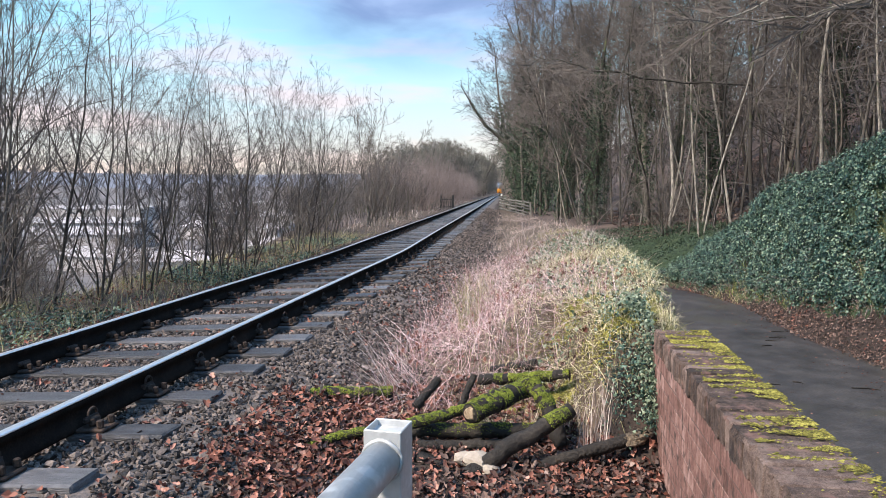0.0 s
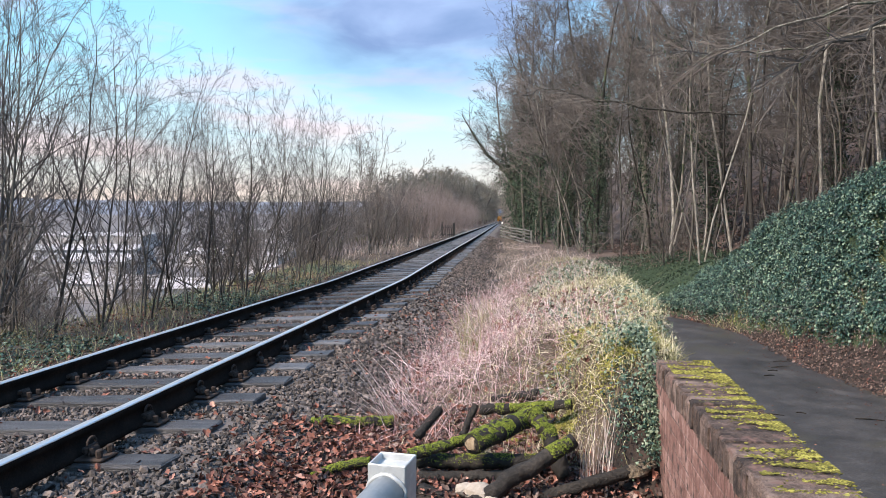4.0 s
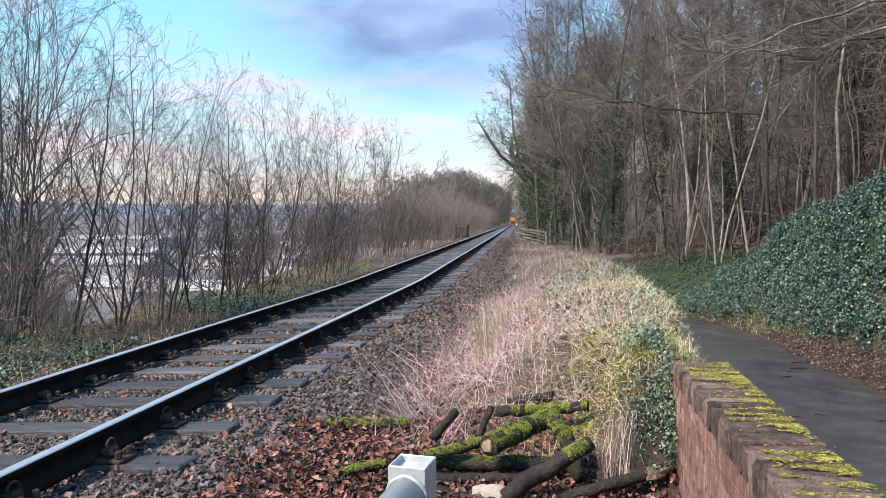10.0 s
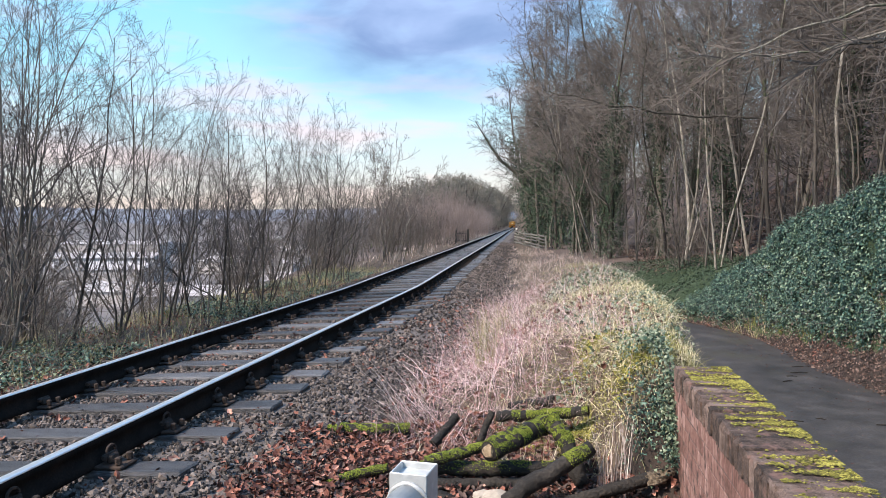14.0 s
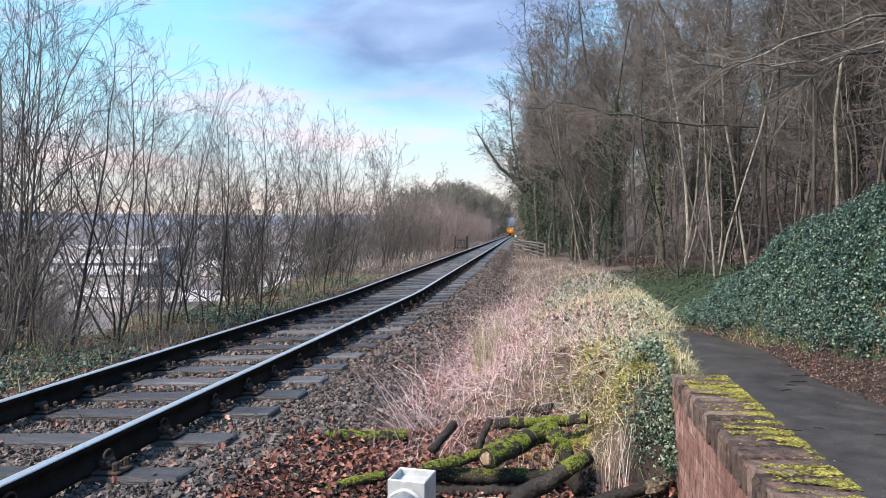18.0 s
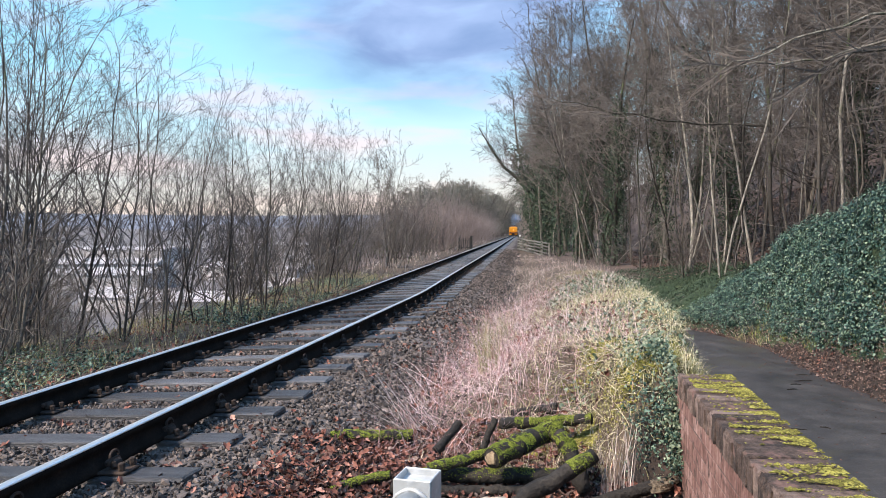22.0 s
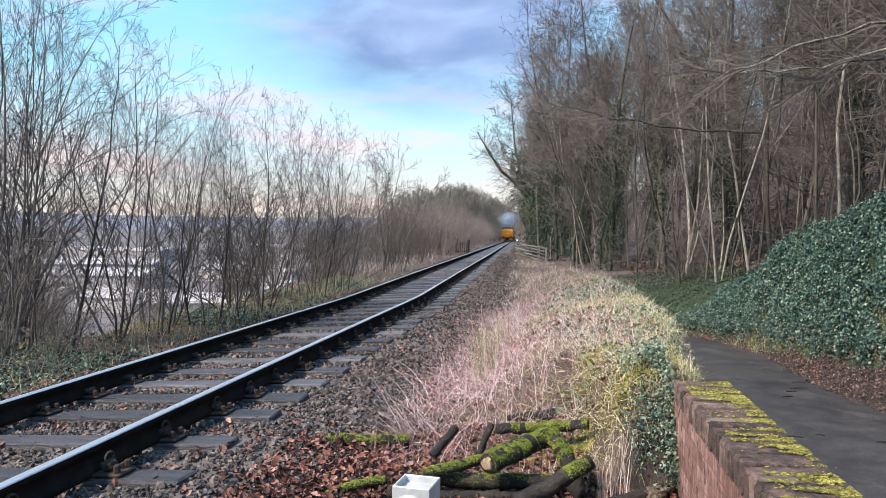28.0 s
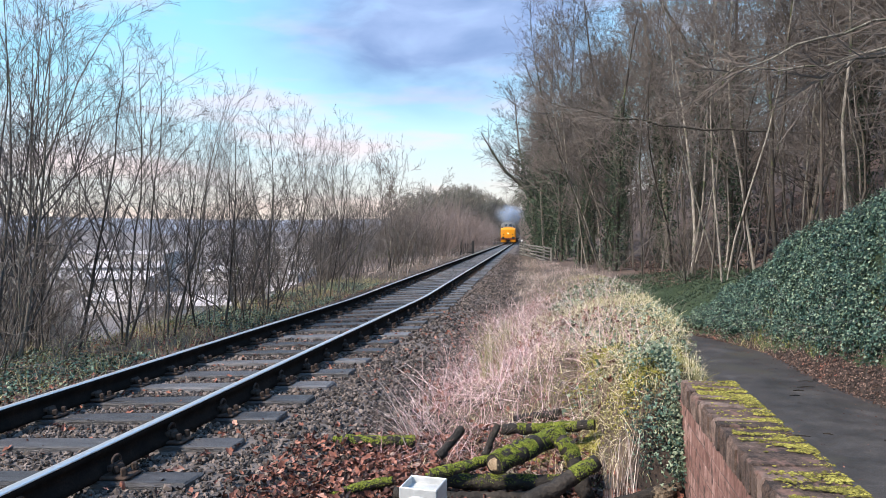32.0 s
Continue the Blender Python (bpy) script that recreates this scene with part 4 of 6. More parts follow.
def blades(name, count, xr, yr, length, width, keep, label, category, mat, lean=0.5, bend=0.5, heading=None, fan=0.8):
    """Curved ribbons of grass or stalk, each in three steps."""
    x, y = RNG.uniform(*xr, count), RNG.uniform(*yr, count)
    ok = keep(x, y)
    x, y = x[ok], y[ok]
    n = len(x)
    L, w = RNG.uniform(*length, n), RNG.uniform(*width, n)
    az = RNG.uniform(0, 2 * np.pi, n) if heading is None else RNG.normal(heading, fan, n)
    th = np.abs(RNG.normal(lean * 0.6, lean * 0.28, n))
    base = np.stack([x, y, ground_z(x, y) - 0.01], -1)
    k = 4
    V = np.zeros((n, k, 2, 3))
    p = base.copy()
    side = np.stack([-np.sin(az), np.cos(az), np.zeros(n)], -1)
    side = side + RNG.normal(0, 0.5, side.shape)
    side /= np.linalg.norm(side, axis=1)[:, None]
    for i in range(k):
        ww = (w * (1 - 0.75 * i / (k - 1)))[:, None]
        V[:, i, 0], V[:, i, 1] = p - side * ww, p + side * ww
        d = np.stack([np.sin(th) * np.cos(az), np.sin(th) * np.sin(az), np.cos(th)], -1)
        p = p + d * (L / (k - 1))[:, None]
        th = th + bend * RNG.uniform(0.1, 0.8, n)
        az = az + RNG.normal(0, 0.15, n)
    i = np.arange(k - 1)
    q = np.stack([i * 2, i * 2 + 1, i * 2 + 3, i * 2 + 2], -1)
    Q = (q[None] + (np.arange(n) * 2 * k)[:, None, None]).reshape(-1, 4)
    return tagged(new(name, mesh_of(name, V.reshape(-1, 3), [Q], mat)), label, category, kind="stuff")


blades("bramble_stems", 13000, (-1.5, 0.7), (4.5, 13), (0.15, 0.55), (0.0009, 0.0021), lambda x, y: MOUND(x, y) & chance(len(x), 0.2 + 0.8 * smooth01(0.1, -0.45, x)), "tangle of pinkish dead bramble stems on the verge", "brambles", M_STEM_RED, 2.5, 0.35)
blades("bramble_stems", 2600, (-1.2, 0.55), (4.9, 7.6), (0.25, 0.65), (0.001, 0.002), lambda x, y: (x - track_x(y) > 2.3) & (x < 0.6), "long arching pale bramble stems above the logs", "brambles", M_STEM_RED, 2.2, 0.4)
blades("dry_stems", 3000, (-1.5, 1.2), (4.6, 16), (0.12, 0.36), (0.0009, 0.002), MOUND, "pale dead weed stems on the verge", "dry stems", M_STEM, 2.1, 0.35)
blades("matted_grass", 46000, (-1.2, 1.2), (4.5, 10.5), (0.04, 0.14), (0.0013, 0.0032), lambda x, y: MOUND(x, y) & chance(len(x), 0.15 + 0.8 * smooth01(-0.7, 0.3, x + 0.3 * wave(x, y, 3.0))), "matted dead grass and moss on the verge", "grass", M_CREST, 2.6, 0.35)
leaf_field("fallen_leaves", 2000, (-1.4, 0.9), (4.8, 10), (0.015, 0.04), lambda x, y: MOUND(x, y) & chance(len(x), 0.6 + 0.4 * wave(x, y, 2.3, 2.0)), "small dark leaves caught in the matted grass", "leaves", M_LITTER_DARK, CARD_V, CARD_T, lift=(0.0, 0.05))
blades("dry_grass", 34000, (-0.7, 1.8), (4.3, 17), (0.04, 0.12), (0.0015, 0.0035), lambda x, y: MOUND(x, y) & chance(len(x), smooth01(-0.6, 0.8, x)), "straw-coloured grass along the verge's crest", "grass", M_GRASS, 2.3, 0.5)
blades("dead_grass", 7500, (-3.0, 1.0), (10, 46), (0.10, 0.34), (0.002, 0.005), lambda x, y: (x - track_x(y) > 2.3) & (x - track_x(y) < 4.6) & chance(len(x), 0.3 + 0.7 * smooth01(-0.2, 0.4, wave(x, y, 0.5, 1.0))), "tall bleached dead grass beside the line", "grass", M_STEM, 1.1, 0.45)
blades("grass", 9000, (-8.5, -5.0), (3, 26), (0.08, 0.30), (0.002, 0.004), lambda x, y: x - track_x(y) < -1.8, "short rough grass on the far verge", "grass", M_GRASS, 0.7, 0.4)
blades("dry_grass", 5000, (3.0, 6.0), (9, 17.5), (0.12, 0.42), (0.0018, 0.004), lambda x, y: (x > bank_toe(y) - 0.12) & (x < bank_toe(y) + 0.2) & chance(len(x), smooth01(-0.3, 0.4, wave(x, y, 1.7, 2.0))), "dry brown grass along the foot of the ivy bank", "grass", M_STEM, 1.2, 0.6)
blades("lane_grass", 9000, (2.5, 6.5), (9, 18), (0.10, 0.4), (0.002, 0.005), lambda x, y: (x > bank_toe(y) - 0.25) & (x < bank_toe(y) + 0.25) & chance(len(x), smooth01(0.0, 0.4, wave(x, y, 1.3, 6.0))), "tufts of grass below the ivy bank", "grass", M_GRASS, 0.6, 0.5)


def tuft(x, y, n, length, mat, label, spread=0.07, lean=0.35, width=(0.0012, 0.0025), category="grass tuft", name="grass_tuft"):
    return blades(name, n, (x - spread, x + spread), (y - spread, y + spread), length, width, lambda a, b: a == a, label, category, mat, lean, 0.25)


tuft(-0.62, 6.9, 160, (0.3, 0.6), M_GRASS, "tall tuft of pale green grass on the verge", 0.10)
tuft(0.34, 4.12, 45, (0.36, 0.52), M_STEM, "upright bunch of pale straw beside the logs", 0.09, 0.12, (0.002, 0.004))
blades("dead_stalks", 46, (-1.06, -0.84), (5.15, 5.4), (0.35, 0.75), (0.0018, 0.0034), lambda x, y: x == x, "spray of pale dead stalks leaning over the leaves", "stalks", M_STEM, 1.25, 0.08, math.pi, 0.35)
blades("dry_stems", 60, (-0.5, 0.45), (4.5, 4.95), (0.4, 0.8), (0.0012, 0.0022), lambda x, y: x == x, "long straw stems arching over the logs", "dry stems", M_CREST, 1.9, 0.35, -0.6, 0.7)
tuft(-0.75, 9.6, 120, (0.2, 0.45), M_GRASS, "green grass tuft at the ballast's edge", 0.2, 0.5)
for gx, gy in ((4.75, 12.0), (4.62, 12.8), (4.45, 13.4), (5.0, 11.2), (4.3, 14.3), (4.05, 15.3), (5.2, 10.6)):
    tuft(gx, gy, 150, (0.10, 0.32), M_MOSSGRASS, "yellow-green tuft hanging at the bank's foot", 0.16, 0.9, (0.002, 0.004))
tuft(4.95, 11.6, 120, (0.15, 0.3), M_GRASS, "green tuft at the lane's edge", 0.15, 0.6)


# ---- trees ----
RNG = np.random.default_rng(21)
M_OLIVE = material("olive_twigs", [(0.10, 0.092, 0.078), (0.17, 0.157, 0.133), (0.25, 0.232, 0.20)], 0.6, 0.9, 0.0, 3, vary="object", spread=0.15)
def grow(trunk, crown, base, way, length, radius, level, spec):
    """A limb that wavers and tapers, with its own limbs in turn."""
    steps = spec.get("steps", (9, 5, 3, 1))[level]
    p, d = np.array(base, float), np.array(way, float)
    d /= math.sqrt(d @ d)
    if level >= spec["levels"] and steps == 1:
        d = d + RNG.normal(0, spec["wobble"], 3)
        d[2] += spec["rise"][level]
        e = p + d * (length / math.sqrt(d @ d))
        crown.sticks.append((*p, *e, max(radius, spec["thin"]), max(radius * (1 - spec["taper"][level]), spec["thin"])))
        return [p, e]
    pts, dirs = [p.copy()], [d.copy()]
    for i in range(steps):
        d = d + RNG.normal(0, spec["wobble"] * (1 if level else 0.55), 3) + np.array([0, 0, spec["rise"][level]])
        d /= np.linalg.norm(d)
        p = p + d * length / steps
        pts.append(p.copy())
        dirs.append(d.copy())
    u = np.linspace(0, 1, steps + 1)
    rad = np.maximum(radius * (1 - u * spec["taper"][level]), spec["thin"])
    (trunk if level == 0 else crown).tube(pts, rad, (7, 4, 3, 3)[level])
    if level >= spec["levels"]:
        return pts
    n = spec["count"][level]
    for k in range(n):
        f = spec["first"][level] + (1 - spec["first"][level]) * ((k + RNG.random()) / n)
        i = min(int(f * steps), steps - 1)
        q = pts[i] + (pts[i + 1] - pts[i]) * (f * steps - i)
        a = RNG.uniform(0, 2 * np.pi)
        side = np.cross(dirs[i], (np.cos(a), np.sin(a), 0.3))
        side /= np.linalg.norm(side) + 1e-9
        ang = radians(RNG.normal(spec["angle"][level], 9))
        way2 = dirs[i] * math.cos(ang) + side * math.sin(ang)
        if "push" in spec and level == 0:
            way2 = way2 + np.array(spec["push"])
        l2 = length * spec["ratio"][level] * (1.15 - 0.75 * f) * RNG.uniform(0.6, 1.25)
        r2 = max(min(rad[i] * 0.55, l2 * spec.get("stout", 0.0105)), spec["thin"])
        grow(trunk, crown, q, way2, l2, r2, level + 1, spec)
    return pts


TALL = dict(levels=3, count=(24, 11, 6), first=(0.14, 0.12, 0.15), angle=(56, 44, 40), ratio=(0.30, 0.47, 0.5), stout=0.0075, rise=(0.02, 0.07, 0.05, 0.03), taper=(0.86, 0.85, 0.7, 0.5), wobble=0.14, thin=0.0040)
SAPLING = dict(steps=(9, 5, 3, 1), levels=3, count=(13, 6, 3), first=(0.10, 0.12, 0.2), angle=(36, 40, 40), ratio=(0.46, 0.44, 0.44), rise=(0.05, 0.05, 0.04, 0.02), taper=(0.88, 0.75, 0.5, 0.4), wobble=0.18, thin=0.0023, stout=0.0085)
THICKET = dict(steps=(5, 3, 1), levels=2, count=(8, 3), first=(0.15, 0.2), angle=(32, 34), ratio=(0.4, 0.45), rise=(0.03, 0.07, 0.03), taper=(0.8, 0.6, 0.5), wobble=0.13, thin=0.005)
SCRUB = dict(steps=(7, 4, 1), levels=2, count=(9, 5), first=(0.05, 0.1), angle=(55, 45), ratio=(0.5, 0.5), rise=(0.05, 0.06, 0.0), taper=(0.8, 0.7, 0.5), wobble=0.25, thin=0.005)


def ivy_sleeve(pts, reach, count, fat, size):
    """Ivy leaves around the lower part of a trunk."""
    s = Shape()
    pts = np.array(pts)
    f = RNG.random(count) ** 0.8 * reach * (len(pts) - 1)
    i = np.minimum(f.astype(int), len(pts) - 2)
    c = pts[i] + (pts[i + 1] - pts[i]) * (f - i)[:, None]
    a = RNG.uniform(0, 2 * np.pi, count)
    r = fat * (0.35 + RNG.random(count) ** 0.7 * (0.7 + 0.5 * np.sin(f * 2.3 + 2 * a)))
    n = np.stack([np.cos(a), np.sin(a), RNG.normal(0.2, 0.4, count)], -1)
    s.scatter(CARD_V, CARD_T, c + n * r[:, None], turns_to(n + RNG.normal(0, 0.6, (count, 3))), np.repeat(RNG.uniform(*size, count)[:, None], 3, 1))
    return s


def make_tree(name, label, category, group, stems, spec, bark, twig, ivy=None, spread=0.2, tilt=14):
    root = tagged(new(name), label, category, group)
    crown = Shape()
    for h, r in stems:
        t = Shape()
        a, l = RNG.uniform(0, 2 * np.pi), radians(RNG.uniform(0, tilt))
        d = (math.sin(l) * math.cos(a), math.sin(l) * math.sin(a), math.cos(l))
        b = (spread * math.cos(a) * RNG.random(), spread * math.sin(a) * RNG.random(), -0.15)
        pts = grow(t, crown, b, d, h, r, 0, spec)
        part("trunk" if len(stems) < 3 else "stem", t.mesh("trunk", bark, True), root)
        if ivy:
            part("ivy_growth", ivy_sleeve(pts, *ivy).mesh("ivy_growth", M_IVY_OLD), root, "dark green ivy climbing the trunk")["kind"] = "stuff"
    part("crown", crown.mesh("crown", twig), root, "bare winter branches and twigs")
    return root


def plant(kinds, spots, lean=3.0, size=(0.85, 1.15), shrink=lambda x, y: 1.0):
    """Copies of the kinds at the spots; the first use of each kind is the kind itself."""
    used = set()
    for n, (x, y) in enumerate(spots):
        k = kinds[n % len(kinds)]
        sc = RNG.uniform(*size) * shrink(x, y)
        m = pose(x, y, float(ground_z(x, y)) - 0.03, RNG.uniform(-lean, lean), RNG.uniform(-lean, lean), RNG.uniform(0, 360)) @ Matrix.Scale(sc, 4)
        if k.name not in used:
            used.add(k.name)
            k.matrix_basis = m
        else:
            loc, rot, _ = m.decompose()
            c = copy_thing(k, Matrix.LocRotScale(loc, rot, None))
            c.scale = (sc, sc, sc)


def spots_in(count, xr, yr, gap, keep):
    out = []
    for _ in range(count * 30):
        x, y = RNG.uniform(*xr), RNG.uniform(*yr)
        if keep(x, y) and all((x - a) ** 2 + (y - b) ** 2 > gap * gap for a, b in out):
            out.append((x, y))
            if len(out) == count:
                break
    return out


# wood on the hillside
LEAN_WOOD = dict(TALL, first=(0.36, 0.12, 0.15))
wood = [make_tree("tree", "tall slender bare tree with grey bark on the wooded slope", "tree", "trees of the hillside wood", [(RNG.uniform(11, 14.5), RNG.uniform(0.028, 0.05))], LEAN_WOOD, (M_BARK_PALE, M_BARK)[k % 2], (M_TWIG, M_TWIG_PALE)[k % 2], tilt=9) for k in range(5)]
wood += [make_tree("tree", "twin-stemmed bare tree on the wooded slope", "tree", "trees of the hillside wood", [(12.5, 0.055), (11.0, 0.042)], dict(LEAN_WOOD, count=(15, 8, 4)), M_BARK_PALE, M_TWIG_PALE, tilt=12, spread=0.4)]
ivied = [make_tree("ivied_tree", "tall bare tree wrapped in dark green ivy", "tree", "ivy-clad trees of the wood", [(RNG.uniform(11, 14), 0.13)], TALL, M_BARK, M_TWIG, ivy=(0.62, 4200, 0.5, (0.04, 0.10)), tilt=5) for k in range(3)]


def in_wood(x, y):
    lo = np.interp(y, [10, 13, 17, 22, 28, 35, 60, 100], [8.4, 7.6, 6.0, 4.0, 2.4, 1.0, 0.6, 0.2])
    return x > lo


plant(wood, spots_in(112, (1.0, 18), (11, 36), 0.8, in_wood), 7)
plant(wood, spots_in(52, (-1.5, 14), (36, 90), 1.5, in_wood), 3)
plant(ivied, [(1.5, 38), (1.2, 44), (2.8, 36.5), (2.4, 30.5), (1.0, 52), (0.8, 60), (3.5, 47), (0.4, 68), (8.0, 33), (11.5, 21), (13, 26), (0, 80), (10.6, 17), (6.2, 28), (9.4, 24.5), (12, 19.5), (14, 16), (4.6, 31), (1.9, 41), (3.2, 40), (2.2, 54), (-0.4, 74), (5.0, 36), (7.0, 40)], 3)

scrub = [make_tree("understorey_shrub", "bare brown understorey shrub", "shrub", "shrubs under the wood", [(RNG.uniform(1.8, 3.0), 0.018) for _ in range(6)], SCRUB, M_BARK, M_TWIG, tilt=40) for k in range(2)]
plant(scrub, spots_in(26, (2.0, 14), (16, 36), 1.4, in_wood), 8, (0.5, 0.95))
plant(scrub, spots_in(18, (-12, -6.2), (14, 30), 0.9, lambda x, y: x < track_x(y) - 3.1), 8, (0.6, 1.05))
OVER = dict(TALL, push=(-0.75, -0.25, -0.22), steps=(9, 7, 4, 1), count=(17, 9, 5), first=(0.22, 0.1, 0.15), ratio=(0.46, 0.36, 0.45), rise=(0.02, 0.02, 0.03, 0.0), stout=0.0042, wobble=0.19, thin=0.0027)
edge = [make_tree("overhanging_tree", "bare tree with long branches reaching over the lane", "tree", "trees leaning over the lane", [(RNG.uniform(8.5, 10.5), 0.065), (7.0, 0.042)], OVER, (M_BARK, M_BARK_PALE, M_BARK)[k], M_TWIG, tilt=8, spread=0.5) for k in range(3)]
for n, (x, y, sc, turn) in enumerate([(8.4, 12.4, 1.0, 0), (7.6, 15.6, 0.9, 10), (8.0, 10.4, 0.95, -20), (6.6, 19.5, 0.85, 15), (9.8, 16.5, 1.1, 5), (5.6, 24.0, 0.85, 20), (7.6, 22.5, 1.0, -15), (10.5, 13.6, 1.1, 10), (4.4, 28.0, 0.85, -10)]):
    ob = edge[n] if n < 3 else copy_thing(edge[n % 3], pose(0, 0, 0))
    ob.matrix_basis = pose(x, y, float(ground_z(x, y)) - 0.05, 0, 0, turn)
    ob.scale = (sc, sc, sc)
RIM = dict(TALL, push=(-0.58, -0.1, 0.15), count=(34, 11, 6), first=(0.30, 0.1, 0.2), ratio=(0.34, 0.45, 0.5), thin=0.0075)
rim = [make_tree("leaning_tree", "bare tree at the wood's edge leaning towards the line", "tree", "trees at the wood's edge", [(15.5, 0.12 - 0.03 * k)], RIM, (M_BARK, M_BARK_PALE)[k], M_TWIG, ivy=((0.66, 2800, 0.85, (0.07, 0.16)), (0.5, 900, 0.35, (0.06, 0.13)))[k], tilt=4) for k in range(2)]
for n, (x, y, sc) in enumerate([(0.2, 46, 0.95), (1.2, 40, 0.92), (-1.0, 53, 1.0), (-0.2, 49, 0.9), (-1.0, 62, 1.0), (0.9, 36, 0.85), (-1.5, 70, 1.0), (1.9, 32, 0.8), (-2.0, 80, 1.0), (0.4, 58, 1.0), (-2.6, 92, 1.0), (-0.2, 67, 1.0), (-3.1, 104, 0.95)]):
    ob = rim[n] if n < 2 else copy_thing(rim[n % 2], pose(0, 0, 0))
    ob.matrix_basis = pose(x, y, float(ground_z(x, y)) - 0.03, 0, 0, RNG.uniform(-25, 25))
    ob.scale = (sc, sc, sc)


def leaning_limb_tree():
    """An ivied tree with one heavy limb out over the line."""
    spec = dict(TALL, push=(-0.6, -0.1, 0.0), count=(26, 9, 4), first=(0.42, 0.1, 0.2), ratio=(0.34, 0.45, 0.5), thin=0.008)
    root = make_tree("leaning_tree", "ivy-clad tree with a limb leaning out over the line", "tree", "", [(13.5, 0.17), (11.0, 0.13)], spec, M_BARK, M_TWIG_DARK, ivy=(0.62, 4600, 0.95, (0.07, 0.16)), tilt=5, spread=0.8)
    root.matrix_basis = pose(-0.9, 57, float(ground_z(-0.9, 57)) - 0.05)
    t, c = Shape(), Shape()
    path = np.array([(-0.2, 0, 3.9), (-1.1, 0, 4.9), (-2.1, -0.1, 5.75), (-3.0, -0.2, 6.5), (-3.7, -0.2, 7.5), (-4.3, -0.2, 8.5), (-4.9, -0.2, 9.5)])
    t.tube(path, np.linspace(0.17, 0.035, len(path)), 7)
    small = dict(TALL, thin=0.011, count=(9, 7, 4), stout=0.012)
    for k in range(26):
        f = RNG.uniform(0.8, len(path) - 1.01)
        b = path[int(f)] + (path[int(f) + 1] - path[int(f)]) * (f - int(f))
        grow(c, c, b, (RNG.normal(-0.3, 0.5), RNG.normal(0, 0.4), RNG.normal(0.55, 0.5)), RNG.uniform(0.9, 2.4), 0.022, 2, dict(small, levels=3, count=(9, 7, 6)))
    part("limb", t.mesh("limb", M_BARK, True), root, "heavy crooked limb")
    part("crown", c.mesh("crown", M_TWIG_DARK), root)
    part("ivy_growth", ivy_sleeve(path, 0.8, 900, 0.20, (0.05, 0.11)).mesh("ivy_growth", M_IVY_OLD), root, "dark ivy along the limb")["kind"] = "stuff"


leaning_limb_tree()


def long_limbs(paths, radius, label):
    """A slender tree whose long limbs sweep out; each limb carries side twigs."""
    root = tagged(new("overhanging_tree"), label, "tree", "trees leaning over the lane")
    c = Shape()
    x, y = paths[0][0][0], paths[0][0][1]
    t = Shape()
    z0 = float(ground_z(x, y)) - 0.1
    t.tube([(x + 0.2, y, z0), (x + 0.05, y, (z0 + paths[0][0][2]) / 2), (x, y, paths[0][0][2]), (x - 0.1, y + 0.1, paths[0][0][2] + 2.5)], [radius * 1.9, radius * 1.6, radius * 1.4, radius * 0.7], 7)
    part("trunk", t.mesh("trunk", M_BARK, True), root)
    spec = dict(TALL, thin=0.0035, count=(9, 6, 5), rise=(0, 0.02, 0.02, 0.0), wobble=0.16)
    for path in paths:
        u = np.linspace(0, 1, 15)
        path = np.array(path, float)
        pts = np.stack([np.interp(u, np.linspace(0, 1, len(path)), path[:, k]) for k in range(3)], -1)
        pts[1:] += RNG.normal(0, 0.035, (14, 3))
        l = Shape()
        l.tube(pts, np.linspace(radius, radius * 0.22, 15), 6)
        part("limb", l.mesh("limb", M_BARK_PALE, True), root)
        way = pts[-1] - pts[0]
        way /= np.linalg.norm(way)
        for k in range(16):
            f = RNG.uniform(3, 13.9)
            b = pts[int(f)] + (pts[int(f) + 1] - pts[int(f)]) * (f - int(f))
            grow(c, c, b, way + RNG.normal(0, 0.55, 3) + np.array([0, 0, 0.1]), RNG.uniform(0.5, 1.7), radius * 0.3, 2, dict(spec, levels=3))
    part("crown", c.mesh("crown", M_TWIG), root, "bare side twigs")


long_limbs([[(5.9, 21.8, 4.3), (3.68, 21.0, 4.3), (1.57, 20.0, 4.5), (0.69, 20.0, 4.7), (-0.35, 20.0, 5.0)]], 0.036, "bare tree with one long limb reaching over the verge")
long_limbs([[(6.7, 10.7, 4.6), (4.8, 10.5, 4.45), (3.15, 10.0, 3.9), (1.9, 9.6, 3.4)], [(6.7, 10.7, 4.2), (4.97, 10.8, 4.1), (3.6, 11.0, 3.82), (2.1, 11.0, 3.75)], [(6.7, 10.7, 4.3), (4.4, 9.5, 3.95), (3.4, 9.2, 3.45), (3.0, 9.2, 3.3)]], 0.03, "bare tree on the bank with long limbs over the lane")
# ivied trees and brush that close the right side of the line
for n, (x, y, sc) in enumerate([(-1.5, 75, 0.9), (-2.0, 86, 0.9), (-2.8, 98, 0.9), (-3.3, 110, 0.9), (2.6, 35, 0.45), (3.0, 33.5, 0.32)]):
    ob = copy_thing(ivied[n % 3], pose(x, y, float(ground_z(x, y)) - 0.03, 0, 0, RNG.uniform(0, 360)))
    ob.scale = (sc, sc, sc)

# saplings along the far side of the line
row = [make_tree("sapling_clump", "clump of slender bare saplings beside the line", "sapling", "saplings along the embankment", [(RNG.uniform(4.2, 6.2), RNG.uniform(0.015, 0.028)) for _ in range(RNG.integers(3, 6))], SAPLING, M_BARK, M_TWIG_DARK, tilt=26, spread=0.45) for k in range(5)]


